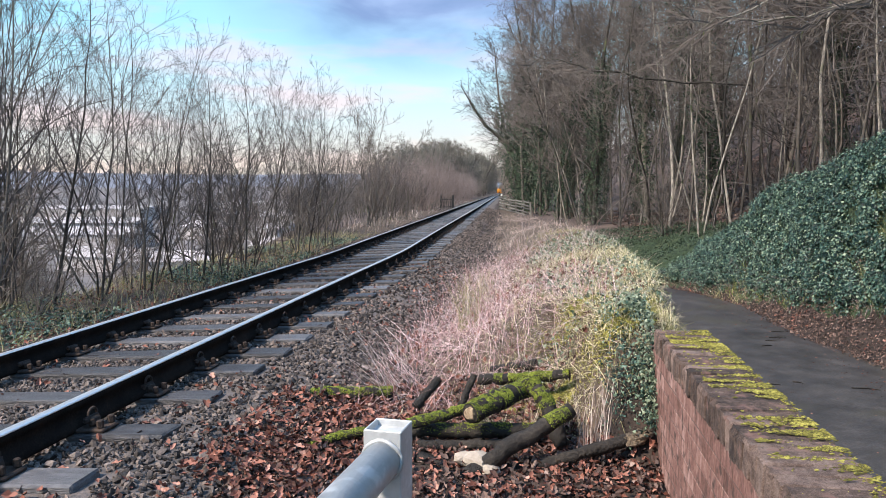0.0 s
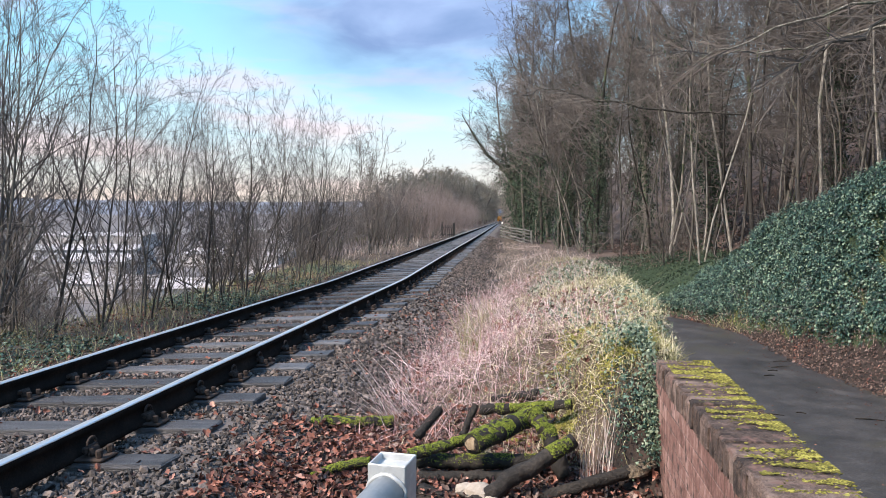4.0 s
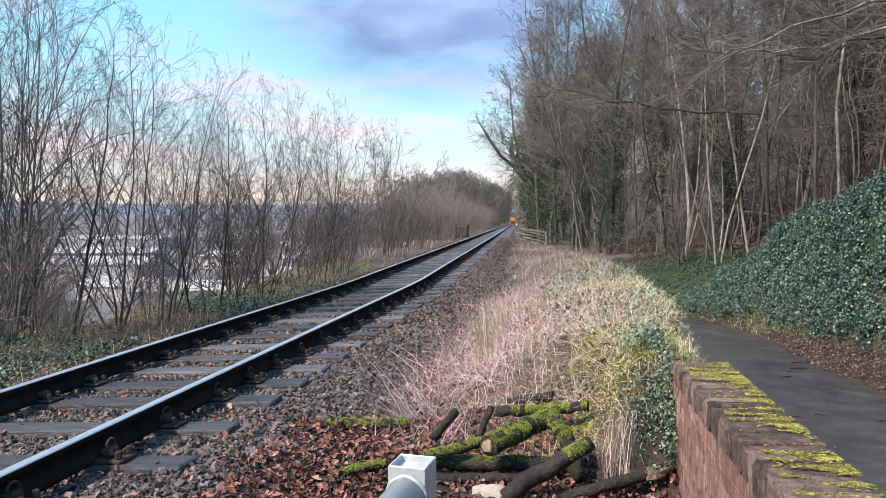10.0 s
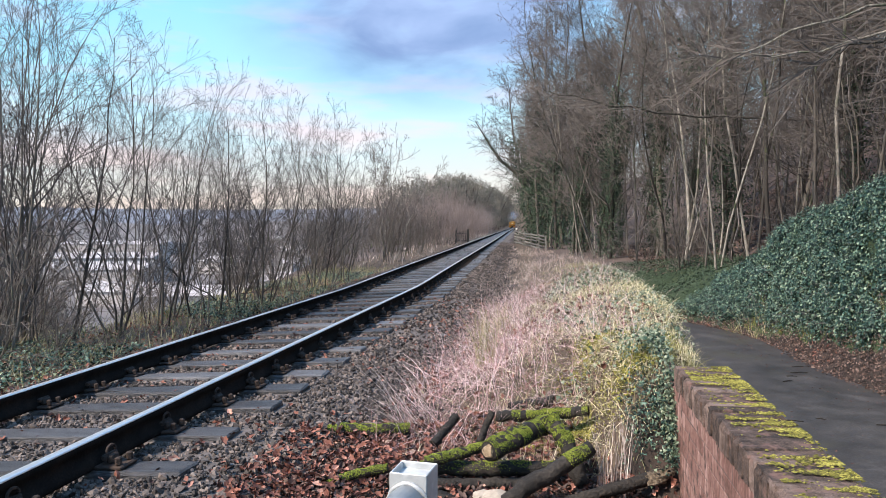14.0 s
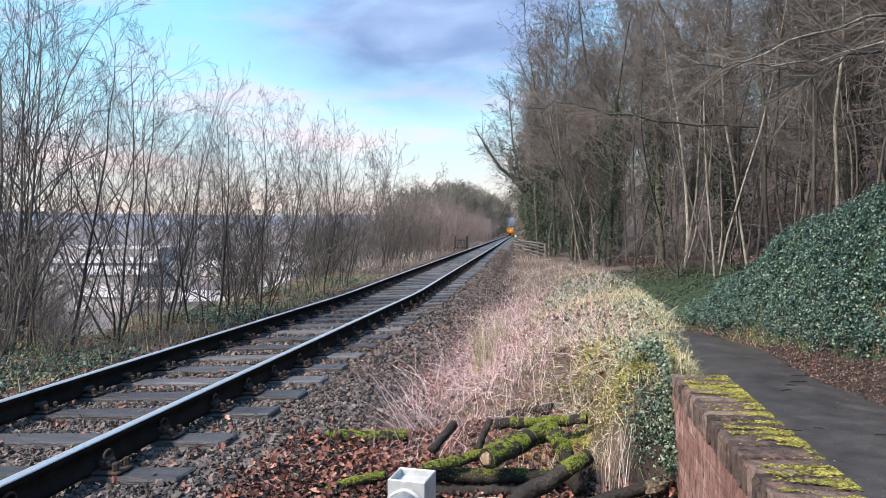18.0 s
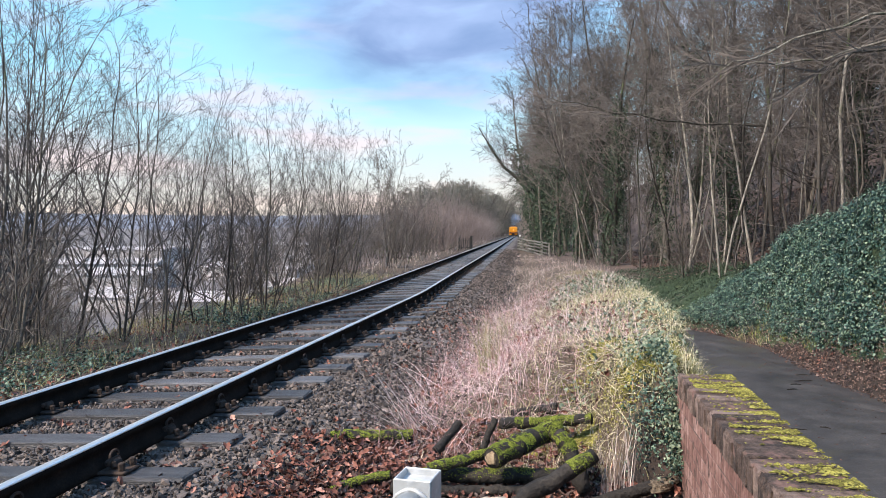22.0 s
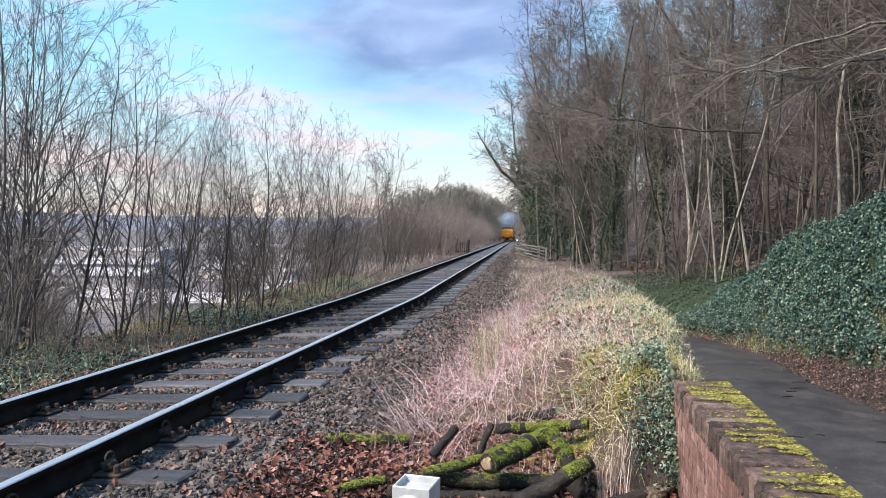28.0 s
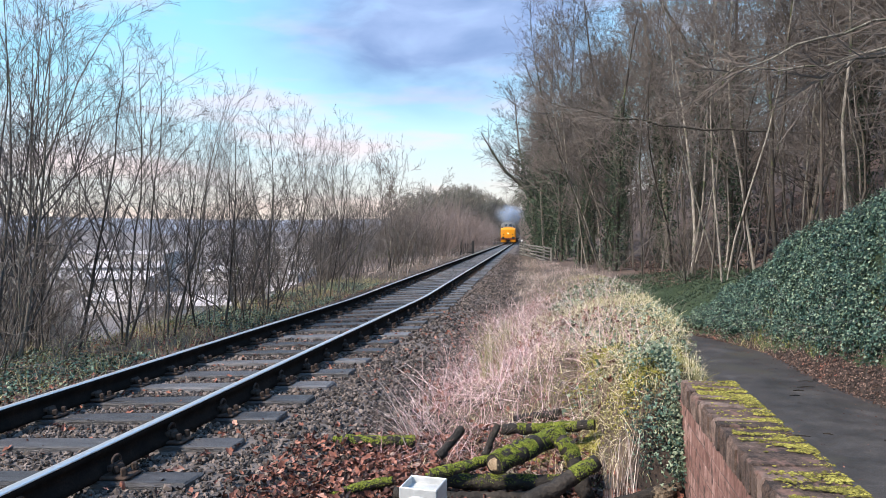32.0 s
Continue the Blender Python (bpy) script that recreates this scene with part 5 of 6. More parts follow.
def plant_high(kinds, spots, tall, lean=5):
    """Copies of the kinds at (x, y, height) spots; tall is the height at which they were grown."""
    used = set()
    for n, (x, y, h) in enumerate(spots):
        k = kinds[n % len(kinds)]
        sc = h / tall * RNG.uniform(0.95, 1.05)
        loc, rot, _ = pose(x, y, float(ground_z(x, y)) - 0.03, RNG.uniform(-lean, lean), RNG.uniform(-lean, lean), RNG.uniform(0, 360)).decompose()
        ob = k if k.name not in used else copy_thing(k, Matrix())
        used.add(k.name)
        ob.matrix_basis = Matrix.LocRotScale(loc, rot, None)
        ob.scale = (sc, sc, sc)


plant_high(row, [(-7.5, 8.9, 5.6), (-7.2, 9.5, 5.2), (-7.9, 9.9, 5.6), (-8.6, 10.4, 5.6), (-6.7, 10.5, 4.3), (-6.4, 11.4, 4.2), (-6.8, 11.9, 4.2), (-6.3, 12.6, 3.9), (-6.0, 13.1, 3.6), (-5.75, 14.4, 3.7), (-6.3, 15.2, 3.5), (-5.75, 17.5, 4.8), (-6.0, 17.9, 4.5), (-5.9, 18.6, 4.6), (-6.2, 16.6, 4.0), (-5.8, 20.2, 4.1), (-6.4, 21.6, 3.6), (-7.0, 24.5, 3.2), (-7.4, 27.5, 2.6), (-8.2, 13.2, 4.0), (-8.6, 16.4, 3.8), (-7.6, 19.0, 3.6), (-9.6, 11.4, 4.8), (-7.0, 8.0, 5.2)], 5.4)
pale = make_tree("sapling_clump", "clump of pale slender bare shoots by the line", "sapling", "saplings along the embankment", [(RNG.uniform(4.4, 5.6), 0.022) for _ in range(7)], dict(SAPLING, thin=0.0045), M_BARK_PALE, M_TWIG, tilt=15, spread=0.5)
pale.matrix_basis = pose(-6.95, 31.5, float(ground_z(-6.95, 31.5)) - 0.03)

young = [make_tree("young_tree", "young bare tree with a crooked dark stem", "tree", "young trees on the embankment", [(RNG.uniform(5.8, 6.8), RNG.uniform(0.032, 0.042))], dict(SAPLING, count=(18, 7, 4), wobble=0.15, ratio=(0.44, 0.48, 0.5), stout=0.013), M_BARK, M_TWIG_DARK, tilt=12) for k in range(2)]
plant_high(young, [(-6.85, 9.6, 4.7), (-6.5, 10.2, 4.4), (-6.2, 13.0, 4.2), (-5.75, 13.9, 4.2), (-7.4, 9.1, 5.4), (-6.6, 12.0, 4.2)], 6.3)


thick = [make_tree("thicket", "dense reddish-brown thicket of bare shoots", "thicket", "thicket beside the line", [(RNG.uniform(2.6, 4.4), 0.015) for _ in range(26)], THICKET, M_TWIG_RED, M_TWIG_RED, tilt=16, spread=1.6) for k in range(3)]
plant(thick, spots_in(50, (-16, -6.5), (56, 135), 1.5, lambda x, y: x < track_x(y) - 2.9 - 0.3 and x > track_x(y) - 6.0 - 0.03 * y), 4, (0.9, 1.25))

brush = [make_tree("brush", "grey-brown clump of bare brush beside the line", "shrub", "brush beside the line", [(RNG.uniform(1.8, 3.4), 0.014) for _ in range(15)], dict(THICKET, thin=0.0035, count=(9, 4)), M_BARK, M_TWIG, tilt=24, spread=1.1) for k in range(2)]
plant(brush, spots_in(30, (-15, -6.5), (23, 58), 1.2, lambda x, y: track_x(y) - 3.2 > x > track_x(y) - 6.0 - 0.06 * y), 5, (0.8, 1.15))
for n, (x, y) in enumerate(spots_in(24, (-7, 3), (62, 140), 1.3, lambda x, y: track_x(y) + 3.6 < x < track_x(y) + 6.5)):
    ob = copy_thing(thick[n % 3], pose(x, y, float(ground_z(x, y)) - 0.03, 0, 0, RNG.uniform(0, 360)))
    ob.scale = (0.8, 0.8, 0.9)
clump = [make_tree("distant_tree", "rounded bare tree in the distance", "tree", "distant trees by the line", [(9.5, 0.14), (8.5, 0.1), (8.0, 0.1)], dict(TALL, steps=(7, 3, 1, 1), levels=3, count=(30, 9, 5), angle=(54, 46, 42), ratio=(0.36, 0.5, 0.5), first=(0.05, 0.1, 0.2), thin=0.013), M_BARK, M_OLIVE, tilt=16, spread=0.8) for k in range(2)]
back = [make_tree("background_tree", "thin bare tree deep in the wood", "tree", "trees deep in the wood", [(RNG.uniform(11, 15), 0.06)], dict(TALL, steps=(7, 3, 1), levels=2, count=(40, 9), first=(0.05, 0.1), ratio=(0.26, 0.5), thin=0.010), M_BARK, M_TWIG_DARK, tilt=6) for k in range(4)]
plant(back, spots_in(105, (8, 34), (15, 60), 1.5, lambda x, y: x > 9), 4)
plant(back, spots_in(40, (3, 30), (60, 120), 2.0, lambda x, y: True), 4)
far_spots = [(-17, 150), (-20, 160), (-16.5, 168), (-24, 158), (-20, 178), (-18, 192), (-27, 172), (-24, 195), (-31, 166), (-16, 205), (-29, 190), (-35, 180), (-21, 140), (-26, 146), (-18, 132), (-33, 152), (-38, 170), (-23, 168), (-16.5, 215), (-17, 235), (-18, 250), (-15.5, 182)]
far_spots += [(-1.2, 98), (-0.8, 112), (0.5, 122), (-2.0, 128), (-2.2, 142), (-3, 156), (-3.5, 172), (-4.3, 190), (-5.3, 212), (-6.3, 236), (-7.6, 262), (-9, 290), (-10.4, 322), (-12, 360), (-14, 400), (-16.5, 450), (-19, 505)]
far_spots += [(-19, 230), (-21, 262), (-24, 300), (-27, 350), (-30, 400), (-34, 460), (-36, 520), (-22, 560), (-28, 566), (-34, 572), (-25, 580), (-31, 590), (-19, 570), (-16, 575)]
for _ in range(46):
    y = 135 + 460 * RNG.random() ** 1.3
    far_spots.append((float(track_x(y)) - 5 - RNG.uniform(0, 8 + 0.03 * y), y))
for _ in range(22):
    y = 120 + 470 * RNG.random()
    far_spots.append((float(track_x(y)) + 7 + 0.012 * y + RNG.uniform(0, 9), y))
far_spots += [(RNG.uniform(-62, 2), RNG.uniform(612, 690)) for _ in range(26)]
for x, y, sc in ((-12.6, 16.2, 0.5), (-13.9, 17.6, 0.55), (-11.9, 15.2, 0.42)):
    ob = copy_thing(clump[0], pose(x, y, float(ground_z(x, y)) - 0.03, 0, 0, 40 * x))
    tagged(ob, "dense dark bare bush on the embankment's slope", "bush", "bushes on the slope")
    ob.scale = (sc, sc, sc)
plant(clump, far_spots, 3, (0.9, 1.2), lambda x, y: float(np.interp(y, [130, 200, 300, 450, 620], [1.05, 1.3, 1.55, 1.8, 2.2])))

# litter on the lane
leaf_field("lane_litter", 2600, (1.0, 4.2), (3.2, 17), (0.008, 0.032), lambda x, y: (x > road_left(y) + 0.1) & (x < road_right(y)), "leaf scraps scattered on the lane", "leaves", M_LITTER, lift=(0.035, 0.045), rough=0.15)

leaf_field("fallen_leaves", 20000, (1.0, 14), (24, 45), (0.05, 0.12), lambda x, y: (x - track_x(y) > 4.0 + 0.8 * wave(x, y, 0.7)) & (x > bank_toe(np.minimum(y, 24)) + 1.0), "dark brown leaves on the floor of the wood", "leaves", M_LITTER_DARK, CARD_V, CARD_T)
blades("dry_grass", 3000, (-14, -5.0), (24, 110), (0.2, 0.5), (0.006, 0.012), lambda x, y: (x - track_x(y) < -1.9) & (x - track_x(y) > -4.5), "bleached grass under the thicket", "grass", M_STEM, 0.9, 0.4)
blades("dry_grass", 14000, (0.15, 1.7), (4.25, 9.0), (0.06, 0.18), (0.0012, 0.003), lambda x, y: (x < road_left(y) - 0.05) & chance(len(x), smooth01(0.0, 0.5, x)), "pale straw grass matted over the verge", "grass", M_CREST, 2.3, 0.5)
blades("dry_grass", 4200, (-0.35, 0.62), (4.45, 5.5), (0.05, 0.15), (0.001, 0.0024), lambda x, y: chance(len(x), 0.35 + 0.65 * smooth01(-0.4, 0.4, wave(x, y, 4.0, 1.0))), "straw spilling down the end of the verge", "grass", M_CREST, 2.0, 0.5)
blades("grass", 1400, (-0.2, 0.66), (4.45, 6.2), (0.03, 0.11), (0.001, 0.0022), lambda x, y: chance(len(x), smooth01(-0.1, 0.4, wave(x, y, 3.3, 4.0))), "green-yellow grass among the straw", "grass", M_MOSSGRASS, 1.4, 0.6)
tuft(0.83, 4.36, 420, (0.04, 0.13), M_CREST, "straw and grass drooping over the wall's end", 0.22, 1.1)
tuft(0.72, 4.6, 300, (0.04, 0.12), M_CREST, "mossy straw on the verge above the wall's end", 0.2, 1.2)
tuft(1.0, 4.7, 400, (0.05, 0.15), M_CREST, "pale grass on the verge's crest", 0.25, 1.0)


def lane_sticks():
    """Broken twigs lying on the lane."""
    for k in range(16):
        y = RNG.uniform(5.2, 13)
        x = RNG.uniform(float(road_left(y)) + 0.6, float(road_right(y)) - 0.2)
        s = Shape()
        a, l = RNG.uniform(-0.5, 0.5), RNG.uniform(0.08, 0.3)
        d = np.array([math.cos(a), math.sin(a), 0]) * l
        c = np.array([x, y, float(road_z(y)) + 0.022])
        s.tube([c - d / 2, c + np.array([0.01, 0.015, 0.004]), c + d / 2], [0.006, 0.008, 0.004], 5, cap=True)
        tagged(new("stick", s.mesh("stick", M_WOOD)), "small broken stick lying on the lane", "stick", "sticks on the lane")


lane_sticks()


# low brush between the saplings and the valley
for k, (x, y) in enumerate(spots_in(20, (-13, -6.3), (6.5, 14), 0.7, lambda x, y: x < track_x(y) - 3.0 and x < -0.72 * y)):
    c = copy_thing(scrub[k % 2], pose(x, y, float(ground_z(x, y)) - 0.03, RNG.uniform(-8, 8), RNG.uniform(-8, 8), RNG.uniform(0, 360)))
    sc = RNG.uniform(0.5, 0.85)
    c.scale = (sc, sc, sc)


# ---- brick wall beside the lane ----
WALL_X, WALL_W, WALL_TOP, WALL_END = 0.688, 0.278, 0.66, 4.28


def brick_kinds(name, size, mat, n, wear):
    out = []
    for k in range(n):
        v, q, t = bevel_box(np.array(size) / 2, wear)
        v = v + RNG.uniform(-wear * 0.5, wear * 0.5, v.shape) * np.array([0.12, 1, 1])
        s = Shape()
        s.add(v, t, q)
        out.append(s.mesh(name, mat))
    return out


def build_wall():
    root = tagged(new("wall_lane"), "weathered red brick wall with mossy brick-on-edge coping", "wall", kind="structure")
    core = Shape()
    core.box((WALL_X + WALL_W / 2 - 0.0008, (WALL_END - 8) / 2, (WALL_TOP - 0.115 - 1.0) / 2 - 0.002), (WALL_W - 0.0036, WALL_END + 8, WALL_TOP - 0.115 + 1.0))
    part("mortar_core", core.mesh("mortar_core", M_MORTAR), root)
    stretch = brick_kinds("brick", (0.102, 0.2215, 0.0725), M_BRICK, 6, 0.002)
    n = 0
    z, course = WALL_TOP - 0.115 - 0.0375, 0
    while z > -0.16:
        y = 1.35 + (0.1125 if course % 2 else 0.0)
        while y < WALL_END:
            m = pose(WALL_X + 0.051 + RNG.uniform(-0.0008, 0.0008), y + 0.1125, z, RNG.uniform(-0.4, 0.4), 0, RNG.uniform(-0.12, 0.12))
            part("brick", stretch[(n * 5 + course) % 6], root, "", m)
            y += 0.225
            n += 1
        z -= 0.075
        course += 1
    cop = []
    for k in range(7):
        prof, rr, hw = [(-WALL_W / 2 - 0.0015, -0.056)], 0.008 + 0.012 * RNG.random(), WALL_W / 2 + 0.0015
        for a in np.linspace(math.pi, math.pi / 2, 4):
            prof.append((-hw + rr + rr * math.cos(a), 0.056 - rr + rr * math.sin(a)))
        prof += [(-x, z) for x, z in prof[::-1]]
        prof = np.array(prof) + RNG.uniform(-0.0035, 0.0035, (len(prof), 2))
        inner = prof * np.array([0.985, 0.90])
        rows = []
        for yy, pr in ((-0.0378, inner), (-0.0335, prof), (-0.018, prof), (0.0, prof), (0.02, prof), (0.0335, prof), (0.0378, inner)):
            rows.append([(x + RNG.uniform(-0.003, 0.003), yy, z + RNG.uniform(-0.0025, 0.0025)) for x, z in pr])
        b = loft(rows)
        cop.append(b.mesh("coping_brick", M_COPING))
    y = 0.9
    while y < WALL_END:
        part("coping_brick", cop[n % 7], root, "", pose(WALL_X + WALL_W / 2 + RNG.uniform(-0.002, 0.002), y, WALL_TOP - 0.057 + RNG.uniform(-0.003, 0.002), RNG.uniform(-1, 1), RNG.uniform(-0.5, 0.5), RNG.uniform(-0.6, 0.6)))
        y += 0.076
        n += 1
    # moss cushions on the coping
    s = Shape()
    k = 90000
    x, yy = RNG.uniform(WALL_X + 0.03, WALL_X + WALL_W + 0.01, k), RNG.uniform(1.7, WALL_END, k)
    w = 0.7 * wave(x * 1.2, yy * 1.6, 7.0, 1.3) + 0.9 * wave(x * 0.5, yy * 2.2, 27.0, 4.0) + 0.5 * smooth01(0.8, 0.95, x) + 0.35 * smooth01(3.4, 4.2, yy) - 0.15 * smooth01(2.6, 2.0, yy)
    ok = w + RNG.normal(0, 0.6, k) > 1.38
    x, yy = x[ok], yy[ok]
    k = len(x)
    sc = (0.0012 + 0.004 * RNG.random(k) ** 2)[:, None] * np.array([2.0, 1.0, 0.9])
    s.scatter(OCT_V, OCT_T, np.stack([x, yy, np.full(k, WALL_TOP + 0.003)], -1), np.broadcast_to(np.eye(3), (k, 3, 3)), sc)
    tagged(new("moss", s.mesh("moss", M_MOSS)), "bright yellow-green moss on the wall's coping", "moss", kind="stuff")


# ---- logs ----
def log(path, radius, label, moss=0.0, cut=False, taper=0.12, name="log", green=(0.0, 1.0)):
    path = np.array(path, float)
    u = np.linspace(0, 1, 18)
    base = np.stack([np.interp(u, np.linspace(0, 1, len(path)), path[:, k]) for k in range(3)], -1)
    base[1:-1] += RNG.normal(0, radius * 0.09, (16, 3))
    r = radius * (1 - taper * u) * (1 + RNG.uniform(-0.09, 0.09, 18))
    root = tagged(new(name), label, "log", "logs in the heap")
    s = Shape()
    s.tube(base, r, 16, cap=True, bumps=0.10)
    part("bark", s.mesh("bark", M_WOOD, True), root)
    if cut:
        c = Shape()
        d = base[1] - base[0]
        d /= np.linalg.norm(d)
        c.tube([base[0] - d * 0.012, base[0] - d * 0.011, base[0] + d * 0.01], [radius * 0.25, radius * 0.55, radius * 0.66], 16, cap=True, bumps=0.22)
        part("sawn_end", c.mesh("sawn_end", M_CUTWOOD), root, "pale sawn end")
    if moss:
        k = int(6000 * moss * np.linalg.norm(base[-1] - base[0]) / 0.3)
        f = (green[0] + (green[1] - green[0]) * RNG.random(k)) * 17
        i = np.minimum(f.astype(int), 16)
        c = base[i] + (base[i + 1] - base[i]) * (f - i)[:, None]
        n = RNG.normal(0, 1, (k, 3)) * np.array([0.7, 0.7, 0.4]) + np.array([0, 0, 0.75])
        d = base[-1] - base[0]
        d /= np.linalg.norm(d)
        n -= (n @ d)[:, None] * d
        n /= np.linalg.norm(n, axis=1)[:, None]
        ok = (wave(c[:, 0] * 3, c[:, 1] * 3 + c[:, 2] * 2, 6.0, moss) > -0.5 - moss * 0.3)
        c, n = c[ok], n[ok]
        k = len(c)
        if k:
            g = Shape()
            g.scatter(OCT_V, OCT_T, c + n * (np.interp(f[ok], np.arange(18), r))[:, None] * 0.98, random_turns(k), RNG.uniform(0.0018, 0.0048, (k, 1)) * np.ones((1, 3)))
            part("moss_cover", g.mesh("moss_cover", M_LOGMOSS), root, "bright green moss cover")["kind"] = "stuff"
    return root


def build_logs():
    log([(-0.344, 4.04, 0.202), (-0.186, 4.22, 0.236), (-0.015, 4.44, 0.262)], 0.062, "thick mossy log with a sawn end on the heap", 1.0, True)
    log([(-0.71, 4.10, 0.105), (-0.526, 4.16, 0.140), (-0.30, 4.30, 0.175)], 0.034, "thin mossy branch lying over the heap", 0.6)
    log([(-0.76, 4.22, 0.026), (-0.362, 4.19, 0.052), (0.04, 4.23, 0.062)], 0.045, "dark damp log under the heap", 0.12)
    log([(-0.65, 4.08, -0.016), (-0.13, 4.12, 0.004)], 0.034, "dark rotten branch under the heap")
    log([(-0.008, 4.36, 0.318), (0.085, 4.26, 0.205), (0.175, 4.14, 0.0)], 0.050, "upright mossy branch leaning on the heap", 0.5, green=(0.0, 0.55))
    log([(-0.40, 3.74, -0.10), (-0.092, 3.89, 0.090), (0.215, 4.06, 0.240)], 0.049, "dark slanting log with a mossy tip", 0.12, green=(0.78, 1.0))
    broken = log([(0.635, 4.10, 0.105), (0.365, 4.0, 0.048), (0.02, 3.93, -0.045)], 0.037, "split broken branch resting against the wall")
    c = Shape()
    c.tube([(0.655, 4.108, 0.112), (0.60, 4.085, 0.098), (0.545, 4.062, 0.086), (0.50, 4.046, 0.077)], [0.026, 0.039, 0.040, 0.036], 9, cap=True, bumps=0.22)
    part("split_end", c.mesh("split_end", M_SPLIT), broken, "pale splintered end")
    log([(-0.90, 4.0, 0.02), (-0.62, 3.95, -0.035), (-0.39, 3.85, -0.075)], 0.040, "brown log lying among the leaves")
    log([(-0.72, 4.45, 0.10), (-0.60, 4.63, 0.232)], 0.030, "short dark branch end")
    log([(-0.44, 4.49, 0.11), (-0.363, 4.56, 0.290)], 0.023, "thin brown branch standing up")
    log([(-0.36, 4.96, 0.15), (-0.10, 4.92, 0.18), (0.24, 4.85, 0.235)], 0.036, "mossy log lying at the back", 0.7, green=(0.2, 1.0))
    log([(-0.30, 5.40, 0.10), (0.02, 5.26, 0.20)], 0.04, "grey bare log half buried in stems")
    log([(-1.56, 4.98, -0.01), (-1.28, 5.02, 0.0), (-0.99, 5.08, 0.005)], 0.050, "mossy log lying at the ballast's edge", 0.55)
    log([(-1.66, 4.15, -0.045), (-1.45, 4.02, -0.05), (-1.28, 3.95, -0.055)], 0.040, "brown stub of a broken branch")
    log([(-1.30, 4.08, -0.06), (-1.13, 4.07, 0.02), (-0.93, 4.10, 0.06)], 0.028, "crooked branch with patches of moss", 0.45)
    s = Shape()
    rv, rt = list(ICO_V), []
    for a, b, c in ICO_T:
        n0 = len(rv)
        rv += [(ICO_V[a] + ICO_V[b]) * 0.56, (ICO_V[b] + ICO_V[c]) * 0.56, (ICO_V[c] + ICO_V[a]) * 0.56]
        rt += [(a, n0, n0 + 2), (b, n0 + 1, n0), (c, n0 + 2, n0 + 1), (n0, n0 + 1, n0 + 2)]
    rv = np.array(rv)
    rv = rv * (1 + 0.16 * wave(rv[:, 0] + rv[:, 2], rv[:, 1] - rv[:, 2], 3.7, 1.0) + 0.10 * wave(rv[:, 0] - rv[:, 1], rv[:, 2], 9.0, 2.0))[:, None]
    s.scatter(rv, rt, np.array([(-0.29, 3.87, 0.0), (-0.22, 3.80, -0.02), (-0.36, 3.90, -0.005)]), random_turns(3, 0.3), np.array([(0.11, 0.08, 0.05), (0.06, 0.06, 0.04), (0.07, 0.06, 0.04)]))
    m = material("pale_stone", [(0.2, 0.165, 0.13), (0.42, 0.36, 0.30)], 12, 0.9, 0.4, 60)
    tagged(new("stone", s.mesh("stone", m)), "pale lump of broken stone among the leaves", "stone")


# ---- galvanised guard rail by the camera ----
def build_guard_rail():
    root = tagged(new("guard_rail"), "galvanised steel tube rail on a square post", "guard rail")
    root.matrix_basis = pose(-0.203, 1.050, 0, 0, 0, -7)
    s = Shape()
    b, w, t, z = 0.0285, 0.0285, 0.004, 1.1245
    for x, y, sx, sy in ((0, -w + t / 2, 2 * w, t), (0, w - t / 2, 2 * w, t), (-w + t / 2, 0, t, 2 * w - 2 * t), (w - t / 2, 0, t, 2 * w - 2 * t)):
        s.box((x, y, (z - 0.2) / 2), (sx, sy, z + 0.2), bevel=0.0012)
    s.box((0, 0, z - 0.012), (2 * w - 2 * t, 2 * w - 2 * t, 0.004))
    part("post", s.mesh("post", M_GALV), root, "square hollow post, open at its top")
    s = Shape()
    s.tube([(0, -0.03, z - 0.043), (0, -0.5, z - 0.043), (0, -2.2, z - 0.043)], 0.028, 24, cap=True)
    part("tube", s.mesh("tube", M_GALV, True), root)
    s = Shape()
    th = np.linspace(0, 2 * np.pi, 25)
    s.tube(np.stack([0.029 * np.cos(th), -0.030 + 0.002 * np.sin(5 * th), z - 0.043 + 0.029 * np.sin(th)], -1), 0.004, 6)
    part("weld", s.mesh("weld", M_GALV, True), root, "rough weld bead")


